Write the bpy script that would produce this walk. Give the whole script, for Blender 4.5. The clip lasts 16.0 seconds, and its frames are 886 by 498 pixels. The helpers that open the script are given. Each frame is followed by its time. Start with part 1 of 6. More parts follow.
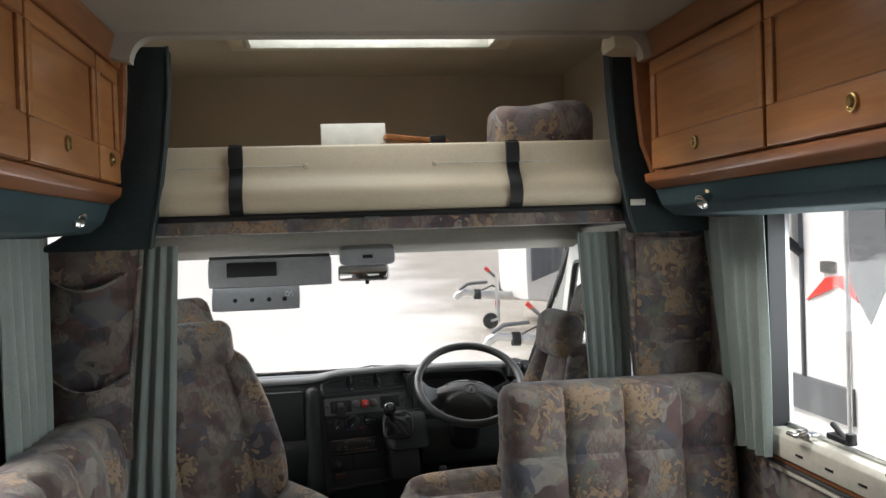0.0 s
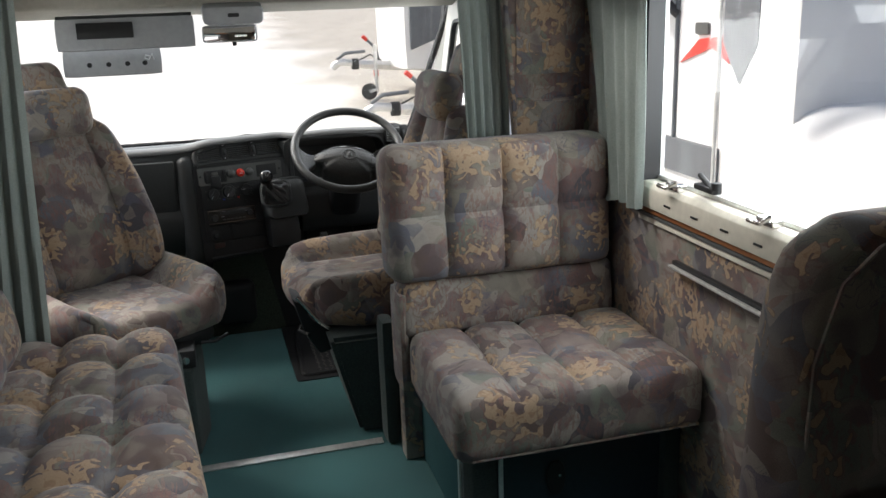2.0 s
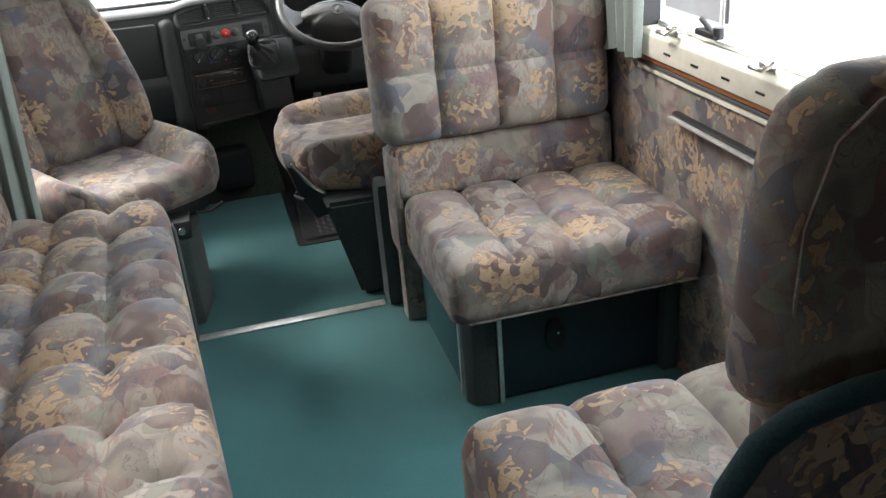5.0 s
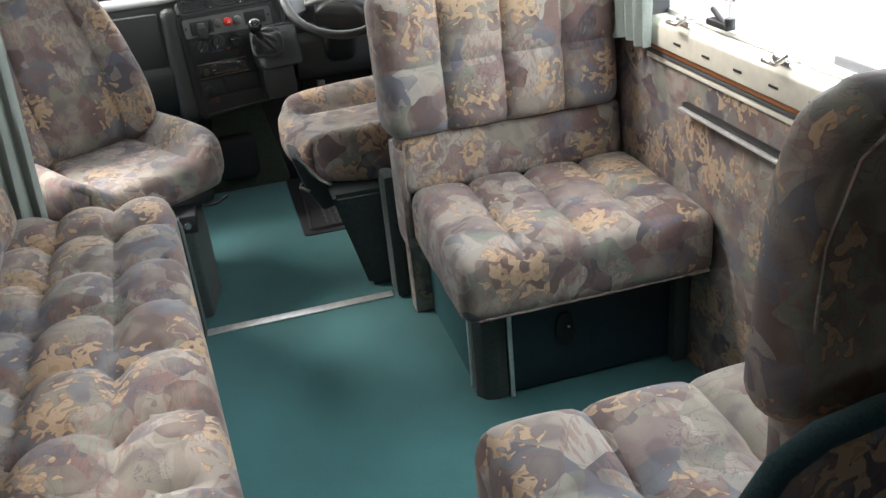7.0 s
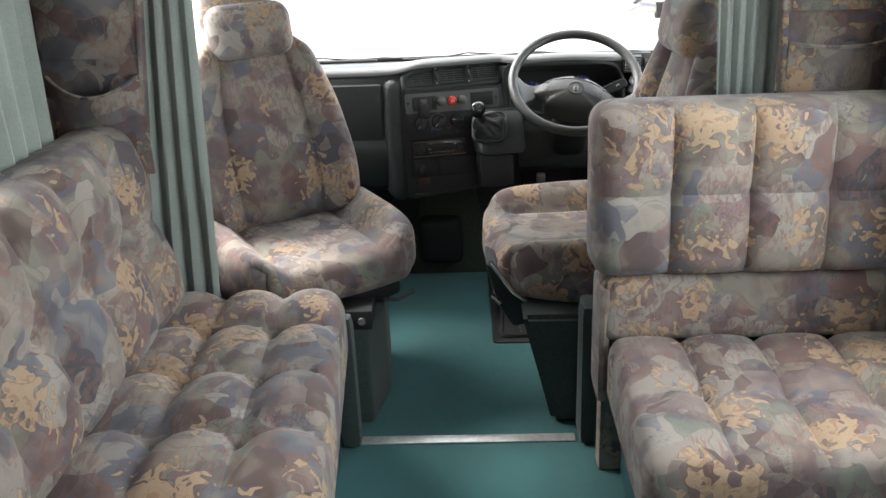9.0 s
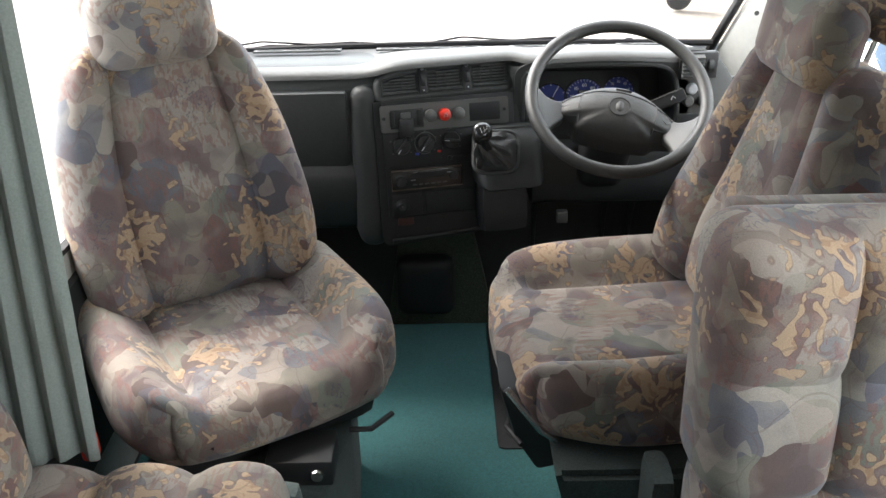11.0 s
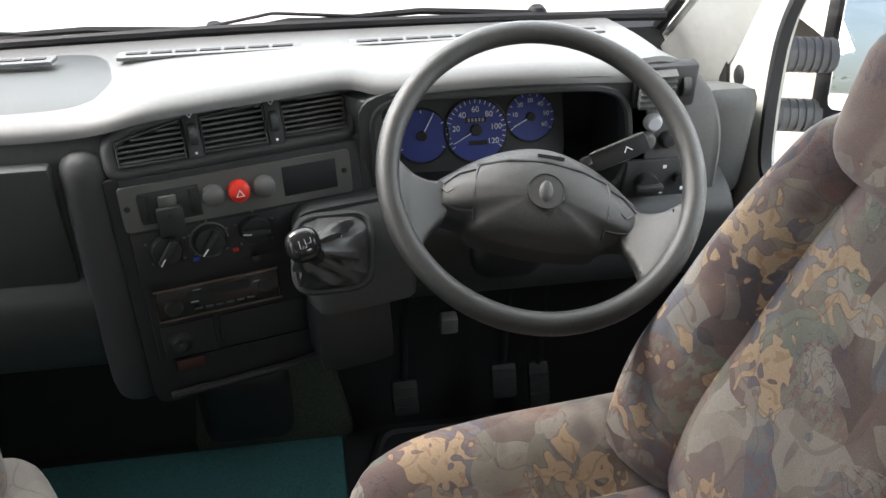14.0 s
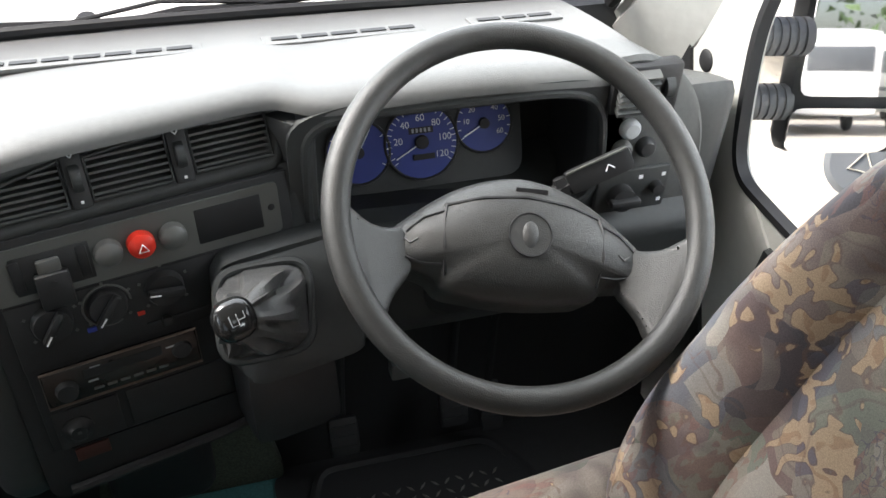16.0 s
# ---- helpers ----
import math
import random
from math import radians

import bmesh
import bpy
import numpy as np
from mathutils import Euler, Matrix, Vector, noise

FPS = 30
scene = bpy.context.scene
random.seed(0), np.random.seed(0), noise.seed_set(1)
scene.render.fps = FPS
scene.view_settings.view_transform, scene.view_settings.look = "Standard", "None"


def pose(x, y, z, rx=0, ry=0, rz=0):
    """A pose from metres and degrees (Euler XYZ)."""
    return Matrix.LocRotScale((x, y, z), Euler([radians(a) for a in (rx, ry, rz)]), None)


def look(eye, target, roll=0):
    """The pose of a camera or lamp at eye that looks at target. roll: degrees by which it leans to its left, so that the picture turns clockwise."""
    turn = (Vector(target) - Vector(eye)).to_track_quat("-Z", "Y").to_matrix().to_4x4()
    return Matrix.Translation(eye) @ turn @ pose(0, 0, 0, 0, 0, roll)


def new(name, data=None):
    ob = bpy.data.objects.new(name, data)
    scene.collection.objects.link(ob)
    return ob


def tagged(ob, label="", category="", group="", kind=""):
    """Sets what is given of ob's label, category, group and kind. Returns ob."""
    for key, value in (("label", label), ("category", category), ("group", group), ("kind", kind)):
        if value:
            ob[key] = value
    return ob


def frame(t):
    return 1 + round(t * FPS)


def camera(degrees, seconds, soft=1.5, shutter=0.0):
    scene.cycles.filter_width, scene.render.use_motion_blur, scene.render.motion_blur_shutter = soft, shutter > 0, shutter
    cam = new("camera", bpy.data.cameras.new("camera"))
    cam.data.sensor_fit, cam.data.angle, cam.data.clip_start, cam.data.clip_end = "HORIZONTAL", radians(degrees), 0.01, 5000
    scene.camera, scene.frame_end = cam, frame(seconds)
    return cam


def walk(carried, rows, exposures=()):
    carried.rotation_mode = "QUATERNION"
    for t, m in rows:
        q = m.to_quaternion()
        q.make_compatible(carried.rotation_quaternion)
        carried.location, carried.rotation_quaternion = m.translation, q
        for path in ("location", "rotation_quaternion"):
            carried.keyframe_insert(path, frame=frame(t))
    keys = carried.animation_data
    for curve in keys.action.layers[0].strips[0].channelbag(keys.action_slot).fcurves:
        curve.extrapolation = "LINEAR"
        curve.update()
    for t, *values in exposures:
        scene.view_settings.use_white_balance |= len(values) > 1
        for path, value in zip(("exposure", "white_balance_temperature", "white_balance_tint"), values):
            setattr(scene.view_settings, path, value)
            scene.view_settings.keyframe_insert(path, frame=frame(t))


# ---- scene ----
cam = camera(53.4, 16.0)
PATH = [
    (0, (-0.193, 0.148, 1.445), (0.076, 2.129, 1.407), -1.9),
    (0.5, (-0.205, 0.152, 1.444), (0.137, 2.121, 1.361), -1.7),
    (1, (-0.199, 0.172, 1.429), (0.179, 2.123, 1.204), -2.5),
    (1.5, (-0.199, 0.19, 1.393), (0.247, 2.101, 1.007), -1.8),
    (2, (-0.175, 0.205, 1.401), (0.323, 2.062, 0.85), -2.0),
    (2.5, (-0.155, 0.226, 1.414), (0.346, 2.049, 0.76), -2.6),
    (3, (-0.14, 0.237, 1.409), (0.409, 2.021, 0.691), -2.7),
    (3.5, (-0.124, 0.244, 1.4), (0.399, 2.018, 0.638), -3.3),
    (4, (-0.116, 0.245, 1.4), (0.364, 2.01, 0.59), -3.7),
    (4.5, (-0.117, 0.254, 1.39), (0.336, 2.015, 0.558), -3.3),
    (4.7, (-0.108, 0.255, 1.394), (0.325, 2.016, 0.549), -4.1),
    (6.8, (-0.109, 0.273, 1.432), (0.293, 2.006, 0.518), -5.7),
    (7, (-0.104, 0.295, 1.438), (0.298, 2.03, 0.527), -5.6),
    (7.5, (-0.031, 0.406, 1.441), (0.091, 2.223, 0.616), -4.6),
    (8, (0.053, 0.481, 1.448), (-0.009, 2.32, 0.663), -3.2),
    (8.5, (0.08, 0.538, 1.447), (-0.015, 2.381, 0.675), -3.0),
    (9, (0.032, 0.688, 1.452), (-0.047, 2.537, 0.692), -2.4),
    (9.2, (0.005, 0.781, 1.454), (-0.036, 2.635, 0.706), -1.5),
    (11.3, (-0.039, 1.757, 1.478), (-0.042, 3.525, 0.543), -1.1),
    (11.5, (-0.043, 1.869, 1.474), (0.006, 3.627, 0.522), -0.8),
    (12, (-0.098, 2.077, 1.465), (-0.012, 3.789, 0.435), -0.3),
    (12.5, (-0.073, 2.273, 1.485), (0.045, 3.987, 0.46), -1.1),
    (13, (0.025, 2.473, 1.462), (0.157, 4.162, 0.399), -0.8),
    (13.5, (0.087, 2.575, 1.466), (0.287, 4.224, 0.352), 0.3),
    (14, (0.085, 2.655, 1.448), (0.331, 4.25, 0.267), 0.3),
    (14.5, (0.059, 2.788, 1.427), (0.482, 4.334, 0.229), 3.3),
    (15, (0.046, 2.867, 1.42), (0.479, 4.371, 0.174), 3.3),
    (15.5, (0.043, 2.905, 1.42), (0.519, 4.377, 0.152), 4.1),
    (16, (0.044, 2.929, 1.421), (0.526, 4.387, 0.14), 3.0),
]
EXPOSURES = [(0, -0.16), (1.0, -0.10), (2.0, 0.14), (3.0, 0.48), (4.5, 0.98), (7.0, 1.2), (8.5, 1.08), (9.2, 1.06), (11.5, 1.1), (13.0, 0.97), (16, 0.97)]
walk(cam, [(t, look(eye, target, roll)) for t, eye, target, roll in PATH], EXPOSURES)

# ---- light ----
world = bpy.data.worlds.new("sky")
scene.world = world
world.use_nodes = True
wn = world.node_tree
sky = wn.nodes.new("ShaderNodeTexSky")
sky.sky_type = "NISHITA"
sky.sun_disc = False
sky.sun_elevation = radians(50)
sky.sun_rotation = radians(300)
sky.air_density, sky.dust_density, sky.ozone_density = 1.0, 4.0, 1.0
wn.nodes["Background"].inputs["Strength"].default_value = 0.15
wn.links.new(sky.outputs["Color"], wn.nodes["Background"].inputs["Color"])
sun = new("sun", bpy.data.lights.new("sun", "SUN"))
sun.data.energy, sun.data.angle, sun.data.color = 4.6, radians(25), (1.0, 0.97, 0.93)
sun.matrix_world = look((-8.5, 7, 11), (0, 2, 0))


def window_light(name, m, w, h, power):
    """Sky light that enters at a window's opening."""
    ob = new(name, bpy.data.lights.new(name, "AREA"))
    ob.data.shape, ob.data.size, ob.data.size_y, ob.data.energy = "RECTANGLE", w, h, power
    ob.data.color = (0.92, 0.98, 1.0)
    ob.matrix_world = m
    return ob


window_light("window_light_windscreen", look((0.02, 4.02, 1.16), (0.02, 2.6, 0.45)), 1.5, 0.6, 8.5)
window_light("window_light_right", look((1.06, 1.75, 1.2), (-0.5, 2.0, 0.45)), 1.1, 0.5, 14)
window_light("window_light_left", look((-1.06, 1.6, 1.2), (0.4, 1.8, 0.5)), 1.2, 0.5, 0.45)
window_light("window_light_roof", look((-0.02, 2.75, 2.16), (-0.02, 2.75, 1.0)), 0.7, 0.3, 4.6)
window_light("window_light_rooflight", look((0.27, 1.81, 2.0), (0.20, 1.72, 0.4)), 0.32, 0.42, 1.4)
# Fill lamp in an unseen rear opening, added to brighten the rear bench.
window_light("fill_light_rear", look((0.0, -1.63, 1.25), (0.0, 1.0, 0.7)), 1.0, 0.5, 0.7)
window_light("window_light_door_right", look((0.97, 3.5, 1.1), (-0.4, 3.1, 0.4)), 0.7, 0.5, 4.0)
window_light("window_light_door_left", look((-0.97, 3.45, 1.1), (-0.2, 3.3, 0.5)), 0.7, 0.5, 3.2)


# ---- materials ----
def material(name, colour=(0.5, 0.5, 0.5), rough=0.6, metal=0.0, grain=0.0, grain_scale=60.0, stain=0.0, stain_scale=5.0, bump=0.0, bump_scale=200.0, coat=0.0, sheen=0.0):
    m = bpy.data.materials.new(name)
    m.use_nodes = True
    nt = m.node_tree
    b = nt.nodes["Principled BSDF"]
    b.inputs["Base Color"].default_value = (*colour, 1)
    b.inputs["Roughness"].default_value = rough
    b.inputs["Metallic"].default_value = metal
    b.inputs["Coat Weight"].default_value = coat
    b.inputs["Sheen Weight"].default_value = sheen
    tc = nt.nodes.new("ShaderNodeTexCoord")
    if grain or stain:
        out = None
        for amount, scale, detail in ((grain, grain_scale, 3), (stain, stain_scale, 4)):
            if not amount:
                continue
            n = nt.nodes.new("ShaderNodeTexNoise")
            n.inputs["Scale"].default_value, n.inputs["Detail"].default_value = scale, detail
            nt.links.new(tc.outputs["Object"], n.inputs["Vector"])
            mr = nt.nodes.new("ShaderNodeMapRange")
            mr.inputs["From Min"].default_value, mr.inputs["From Max"].default_value = 0.3, 0.7
            mr.inputs["To Min"].default_value, mr.inputs["To Max"].default_value = 1 - amount, 1 + amount
            nt.links.new(n.outputs["Fac"], mr.inputs["Value"])
            mix = nt.nodes.new("ShaderNodeMix")
            mix.data_type, mix.blend_type = "RGBA", "MULTIPLY"
            mix.inputs["Factor"].default_value = 1
            if out is None:
                mix.inputs["A"].default_value = (*colour, 1)
            else:
                nt.links.new(out, mix.inputs["A"])
            nt.links.new(mr.outputs["Result"], mix.inputs["B"])
            out = mix.outputs["Result"]
        nt.links.new(out, b.inputs["Base Color"])
    if bump:
        n = nt.nodes.new("ShaderNodeTexNoise")
        n.inputs["Scale"].default_value, n.inputs["Detail"].default_value = bump_scale, 2
        nt.links.new(tc.outputs["Object"], n.inputs["Vector"])
        bp = nt.nodes.new("ShaderNodeBump")
        bp.inputs["Strength"].default_value, bp.inputs["Distance"].default_value = bump, 0.002
        nt.links.new(n.outputs["Fac"], bp.inputs["Height"])
        nt.links.new(bp.outputs["Normal"], b.inputs["Normal"])
    return m


def upholstery(name, gain=0.80, warm=1.0):
    """Patchwork velour: angular patches in taupe, mauve, slate and rust with cream leaf splashes and navy scribbles."""
    m = bpy.data.materials.new(name)
    m.use_nodes = True
    nt = m.node_tree
    N, L = nt.nodes.new, nt.links.new
    b = nt.nodes["Principled BSDF"]
    b.inputs["Roughness"].default_value = 0.9
    b.inputs["Sheen Weight"].default_value = 0.12
    b.inputs["Sheen Roughness"].default_value = 0.5
    tc = N("ShaderNodeTexCoord")
    info = N("ShaderNodeObjectInfo")
    off = N("ShaderNodeVectorMath")
    off.operation = "MULTIPLY_ADD"
    L(info.outputs["Random"], off.inputs[0])
    off.inputs[1].default_value = (3.1, 5.7, 2.3)
    L(tc.outputs["Object"], off.inputs[2])
    wob = N("ShaderNodeTexNoise")
    wob.inputs["Scale"].default_value, wob.inputs["Detail"].default_value = 11, 1
    L(off.outputs[0], wob.inputs["Vector"])
    warp = N("ShaderNodeVectorMath")
    warp.operation = "MULTIPLY_ADD"
    L(wob.outputs["Color"], warp.inputs[0])
    warp.inputs[1].default_value = (0.11, 0.11, 0.11)
    L(off.outputs[0], warp.inputs[2])

    def cells(scale, vector=None):
        v = N("ShaderNodeTexVoronoi")
        v.inputs["Scale"].default_value = scale
        L(vector or warp.outputs[0], v.inputs["Vector"])
        s = N("ShaderNodeSeparateColor")
        L(v.outputs["Color"], s.inputs["Color"])
        return s, v.outputs["Distance"]

    def ramp(value, stops, mode="CONSTANT"):
        r = N("ShaderNodeValToRGB")
        r.color_ramp.interpolation = mode
        while len(r.color_ramp.elements) < len(stops):
            r.color_ramp.elements.new(0.5)
        for e, (p, c) in zip(r.color_ramp.elements, stops):
            e.position, e.color = p, (*[min(1, x * gain) for x in c], 1)
        L(value, r.inputs["Fac"])
        return r.outputs["Color"]

    def mixed(fac, a, bcol, mode="MIX"):
        x = N("ShaderNodeMix")
        x.data_type, x.blend_type = "RGBA", mode
        if isinstance(fac, float):
            x.inputs["Factor"].default_value = fac
        else:
            L(fac, x.inputs["Factor"])
        for sock, val in (("A", a), ("B", bcol)):
            if isinstance(val, tuple):
                x.inputs[sock].default_value = (*[min(1, q * gain) for q in val], 1)
            else:
                L(val, x.inputs[sock])
        return x.outputs["Result"]

    def math_node(op, a, c=0.5):
        x = N("ShaderNodeMath")
        x.operation = op
        for i, val in enumerate((a, c)):
            if isinstance(val, (int, float)):
                x.inputs[i].default_value = val
            else:
                L(val, x.inputs[i])
        return x.outputs[0]

    (big, _), (small, _) = cells(11.5), cells(20.0)
    base = ramp(big.outputs["Red"], [(0.0, (0.185, 0.165, 0.135)), (0.15, (0.285, 0.258, 0.225)), (0.28, (0.150, 0.098, 0.088)),
                                     (0.40, (0.110, 0.115, 0.135)), (0.50, (0.096, 0.064, 0.056)), (0.60, (0.150, 0.158, 0.130)),
                                     (0.72, (0.265, 0.228, 0.198)), (0.83, (0.180, 0.134, 0.125)), (0.92, (0.062, 0.056, 0.068))])
    over = ramp(small.outputs["Green"], [(0.0, (0.290, 0.260, 0.225)), (0.3, (0.130, 0.088, 0.080)), (0.55, (0.100, 0.105, 0.140)), (0.78, (0.245, 0.205, 0.170))])
    col = mixed(math_node("MULTIPLY", math_node("GREATER_THAN", small.outputs["Blue"], 0.62), 0.62), base, over)

    def noise_of(scale, detail, distortion, vector):
        n = N("ShaderNodeTexNoise")
        n.inputs["Scale"].default_value, n.inputs["Detail"].default_value, n.inputs["Distortion"].default_value = scale, detail, distortion
        L(vector, n.inputs["Vector"])
        return n.outputs["Fac"]

    def step(value, lo, hi):
        r = N("ShaderNodeMapRange")
        r.interpolation_type = "SMOOTHSTEP"
        r.inputs["From Min"].default_value, r.inputs["From Max"].default_value = lo, hi
        L(value, r.inputs["Value"])
        return r.outputs["Result"]

    # feathered hatching: noise drawn out along a slant, in some patches
    mp = N("ShaderNodeMapping")
    mp.inputs["Rotation"].default_value = (0.5, 0.4, 0.9)
    mp.inputs["Scale"].default_value = (120, 22, 50)
    L(off.outputs[0], mp.inputs["Vector"])
    stroke = noise_of(1.0, 1, 0.4, mp.outputs["Vector"])
    smask = math_node("MULTIPLY", step(stroke, 0.52, 0.58), math_node("GREATER_THAN", big.outputs["Green"], 0.48))
    col = mixed(math_node("MULTIPLY", smask, 0.55), col, (0.19, 0.085, 0.070))
    # shaded tone inside the patches
    tone = noise_of(13, 1.0, 0.3, off.outputs[0])
    col = mixed(math_node("MULTIPLY", step(tone, 0.50, 0.66), 0.30), col, (0.33, 0.285, 0.235))
    col = mixed(math_node("MULTIPLY", step(tone, 0.46, 0.32), 0.55), col, (0.075, 0.052, 0.060))
    # leaf motifs: lobed golden clusters in round fields
    spots, dist = cells(8.0, off.outputs[0])
    lobes = noise_of(33, 0.3, 1.4, off.outputs[0])
    field = math_node("MULTIPLY", math_node("SUBTRACT", 0.62, dist), 0.62)
    grown = math_node("ADD", lobes, field)
    golden = math_node("GREATER_THAN", spots.outputs["Red"], 0.50)
    col = mixed(math_node("MULTIPLY", math_node("MULTIPLY", step(grown, 0.60, 0.64), golden), 0.55), col, (0.13, 0.075, 0.055))
    col = mixed(math_node("MULTIPLY", math_node("MULTIPLY", step(grown, 0.655, 0.675), golden), 0.82), col, (0.410 * warm, 0.290, 0.182))
    vein = step(noise_of(60, 0.0, 0.8, off.outputs[0]), 0.60, 0.66)
    col = mixed(math_node("MULTIPLY", math_node("MULTIPLY", vein, math_node("MULTIPLY", step(grown, 0.66, 0.68), golden)), 0.6), col, (0.24, 0.13, 0.07))
    # navy scribbles: the thin contour of a twisted noise
    line = N("ShaderNodeMath")
    line.operation = "COMPARE"
    L(noise_of(34, 0.0, 2.4, off.outputs[0]), line.inputs[0])
    line.inputs[1].default_value, line.inputs[2].default_value = 0.5, 0.028
    near_spot = math_node("MULTIPLY", math_node("LESS_THAN", spots.outputs["Red"], 0.34), math_node("LESS_THAN", dist, 0.42))
    col = mixed(math_node("MULTIPLY", math_node("MULTIPLY", line.outputs[0], near_spot), 0.5), col, (0.045, 0.042, 0.085))
    # thin drawn lines between some patches
    rim = N("ShaderNodeTexVoronoi")
    rim.feature = "DISTANCE_TO_EDGE"
    rim.inputs["Scale"].default_value = 6.0
    L(warp.outputs[0], rim.inputs["Vector"])
    col = mixed(math_node("MULTIPLY", math_node("LESS_THAN", rim.outputs["Distance"], 0.008), 0.35), col, (0.11, 0.07, 0.06))
    # worn, faded pile
    fade = N("ShaderNodeTexNoise")
    fade.inputs["Scale"].default_value, fade.inputs["Detail"].default_value = 4, 3
    L(tc.outputs["Object"], fade.inputs["Vector"])
    col = mixed(math_node("MULTIPLY", fade.outputs["Fac"], 0.10), col, (0.29, 0.25, 0.22))
    weave = N("ShaderNodeTexNoise")
    weave.inputs["Scale"].default_value, weave.inputs["Detail"].default_value = 900, 1
    L(tc.outputs["Object"], weave.inputs["Vector"])
    mr = N("ShaderNodeMapRange")
    mr.inputs["From Min"].default_value, mr.inputs["From Max"].default_value = 0.3, 0.7
    mr.inputs["To Min"].default_value, mr.inputs["To Max"].default_value = 0.82, 1.18
    L(weave.outputs["Fac"], mr.inputs["Value"])
    col = mixed(1.0, col, mr.outputs["Result"], "MULTIPLY")
    L(col, b.inputs["Base Color"])
    bp = N("ShaderNodeBump")
    bp.inputs["Strength"].default_value, bp.inputs["Distance"].default_value = 0.18, 0.001
    L(weave.outputs["Fac"], bp.inputs["Height"])
    L(bp.outputs["Normal"], b.inputs["Normal"])
    return m


def wood(name, light, dark, along="Y"):
    m = bpy.data.materials.new(name)
    m.use_nodes = True
    nt = m.node_tree
    b = nt.nodes["Principled BSDF"]
    b.inputs["Roughness"].default_value = 0.38
    b.inputs["Coat Weight"].default_value = 0.06
    tc = nt.nodes.new("ShaderNodeTexCoord")
    mp = nt.nodes.new("ShaderNodeMapping")
    mp.inputs["Scale"].default_value = {"Y": (30, 2.0, 30), "Z": (30, 30, 2.0), "X": (2, 30, 30)}[along]
    nt.links.new(tc.outputs["Object"], mp.inputs["Vector"])
    n = nt.nodes.new("ShaderNodeTexNoise")
    n.inputs["Scale"].default_value, n.inputs["Detail"].default_value, n.inputs["Distortion"].default_value = 1.5, 5, 0.6
    nt.links.new(mp.outputs["Vector"], n.inputs["Vector"])
    big = nt.nodes.new("ShaderNodeTexNoise")
    big.inputs["Scale"].default_value = 4
    nt.links.new(tc.outputs["Object"], big.inputs["Vector"])
    add = nt.nodes.new("ShaderNodeMath")
    add.operation = "MULTIPLY_ADD"
    nt.links.new(big.outputs["Fac"], add.inputs[0])
    add.inputs[1].default_value = 0.5
    nt.links.new(n.outputs["Fac"], add.inputs[2])
    r = nt.nodes.new("ShaderNodeValToRGB")
    r.color_ramp.elements[0].position, r.color_ramp.elements[1].position = 0.45, 1.0
    r.color_ramp.elements[0].color, r.color_ramp.elements[1].color = (*dark, 1), (*light, 1)
    nt.links.new(add.outputs[0], r.inputs["Fac"])
    nt.links.new(r.outputs["Color"], b.inputs["Base Color"])
    return m


def clear_glass(name, tint=(1, 1, 1), gloss=0.06):
    m = bpy.data.materials.new(name)
    m.use_nodes = True
    nt = m.node_tree
    nt.nodes.remove(nt.nodes["Principled BSDF"])
    t, g, x = nt.nodes.new("ShaderNodeBsdfTransparent"), nt.nodes.new("ShaderNodeBsdfGlossy"), nt.nodes.new("ShaderNodeMixShader")
    t.inputs["Color"].default_value = (*tint, 1)
    g.inputs["Roughness"].default_value = 0.02
    x.inputs["Fac"].default_value = gloss
    nt.links.new(t.outputs[0], x.inputs[1])
    nt.links.new(g.outputs[0], x.inputs[2])
    nt.links.new(x.outputs[0], nt.nodes["Material Output"].inputs["Surface"])
    return m


def glowing(name, colour, strength):
    m = material(name, colour)
    b = m.node_tree.nodes["Principled BSDF"]
    b.inputs["Emission Color"].default_value = (*colour, 1)
    b.inputs["Emission Strength"].default_value = strength
    return m


FABRIC = upholstery("patchwork_velour")
CARPET = material("teal_carpet", (0.025, 0.105, 0.108), 0.95, grain=0.25, grain_scale=260, stain=0.14, stain_scale=4, bump=0.6, bump_scale=500, sheen=0.15)
CARPET_DARK = material("dark_felt", (0.028, 0.042, 0.040), 0.95, grain=0.3, grain_scale=220, stain=0.15, bump=0.5, bump_scale=420, sheen=0.1)
FELT = material("green_black_felt", (0.016, 0.024, 0.026), 0.95, grain=0.3, grain_scale=240, stain=0.2, bump=0.5, bump_scale=420)
TEAL_BOARD = material("teal_board", (0.02, 0.075, 0.082), 0.6, grain=0.1, stain=0.1)
NAVY_BOARD = material("navy_board", (0.012, 0.022, 0.032), 0.5, grain=0.1, stain=0.15)
ALU = material("aluminium", (0.66, 0.66, 0.64), 0.45, 0.7, grain=0.12, grain_scale=90, stain=0.15, stain_scale=12)
CREAM = material("cream_plastic", (0.60, 0.515, 0.375), 0.42, grain=0.04, grain_scale=120, stain=0.07, stain_scale=3, bump=0.06, bump_scale=300)
CEIL = material("ceiling_vinyl", (0.42, 0.385, 0.325), 0.75, grain=0.05, grain_scale=150, stain=0.07, stain_scale=2.2, bump=0.15, bump_scale=350)
SHELL = material("overcab_lining", (0.50, 0.425, 0.325), 0.85, grain=0.06, grain_scale=200, stain=0.08, stain_scale=3, bump=0.2, bump_scale=400)
SILL = material("window_frame_plastic", (0.58, 0.55, 0.47), 0.45, grain=0.05, stain=0.12, stain_scale=8)
WOOD = wood("cherry_veneer", (0.430, 0.185, 0.062), (0.270, 0.100, 0.030))
WOOD_RAIL = wood("cherry_rail", (0.33, 0.125, 0.045), (0.19, 0.065, 0.022))
BRASS = material("brass", (0.50, 0.36, 0.16), 0.30, 1.0, stain=0.2, stain_scale=60)
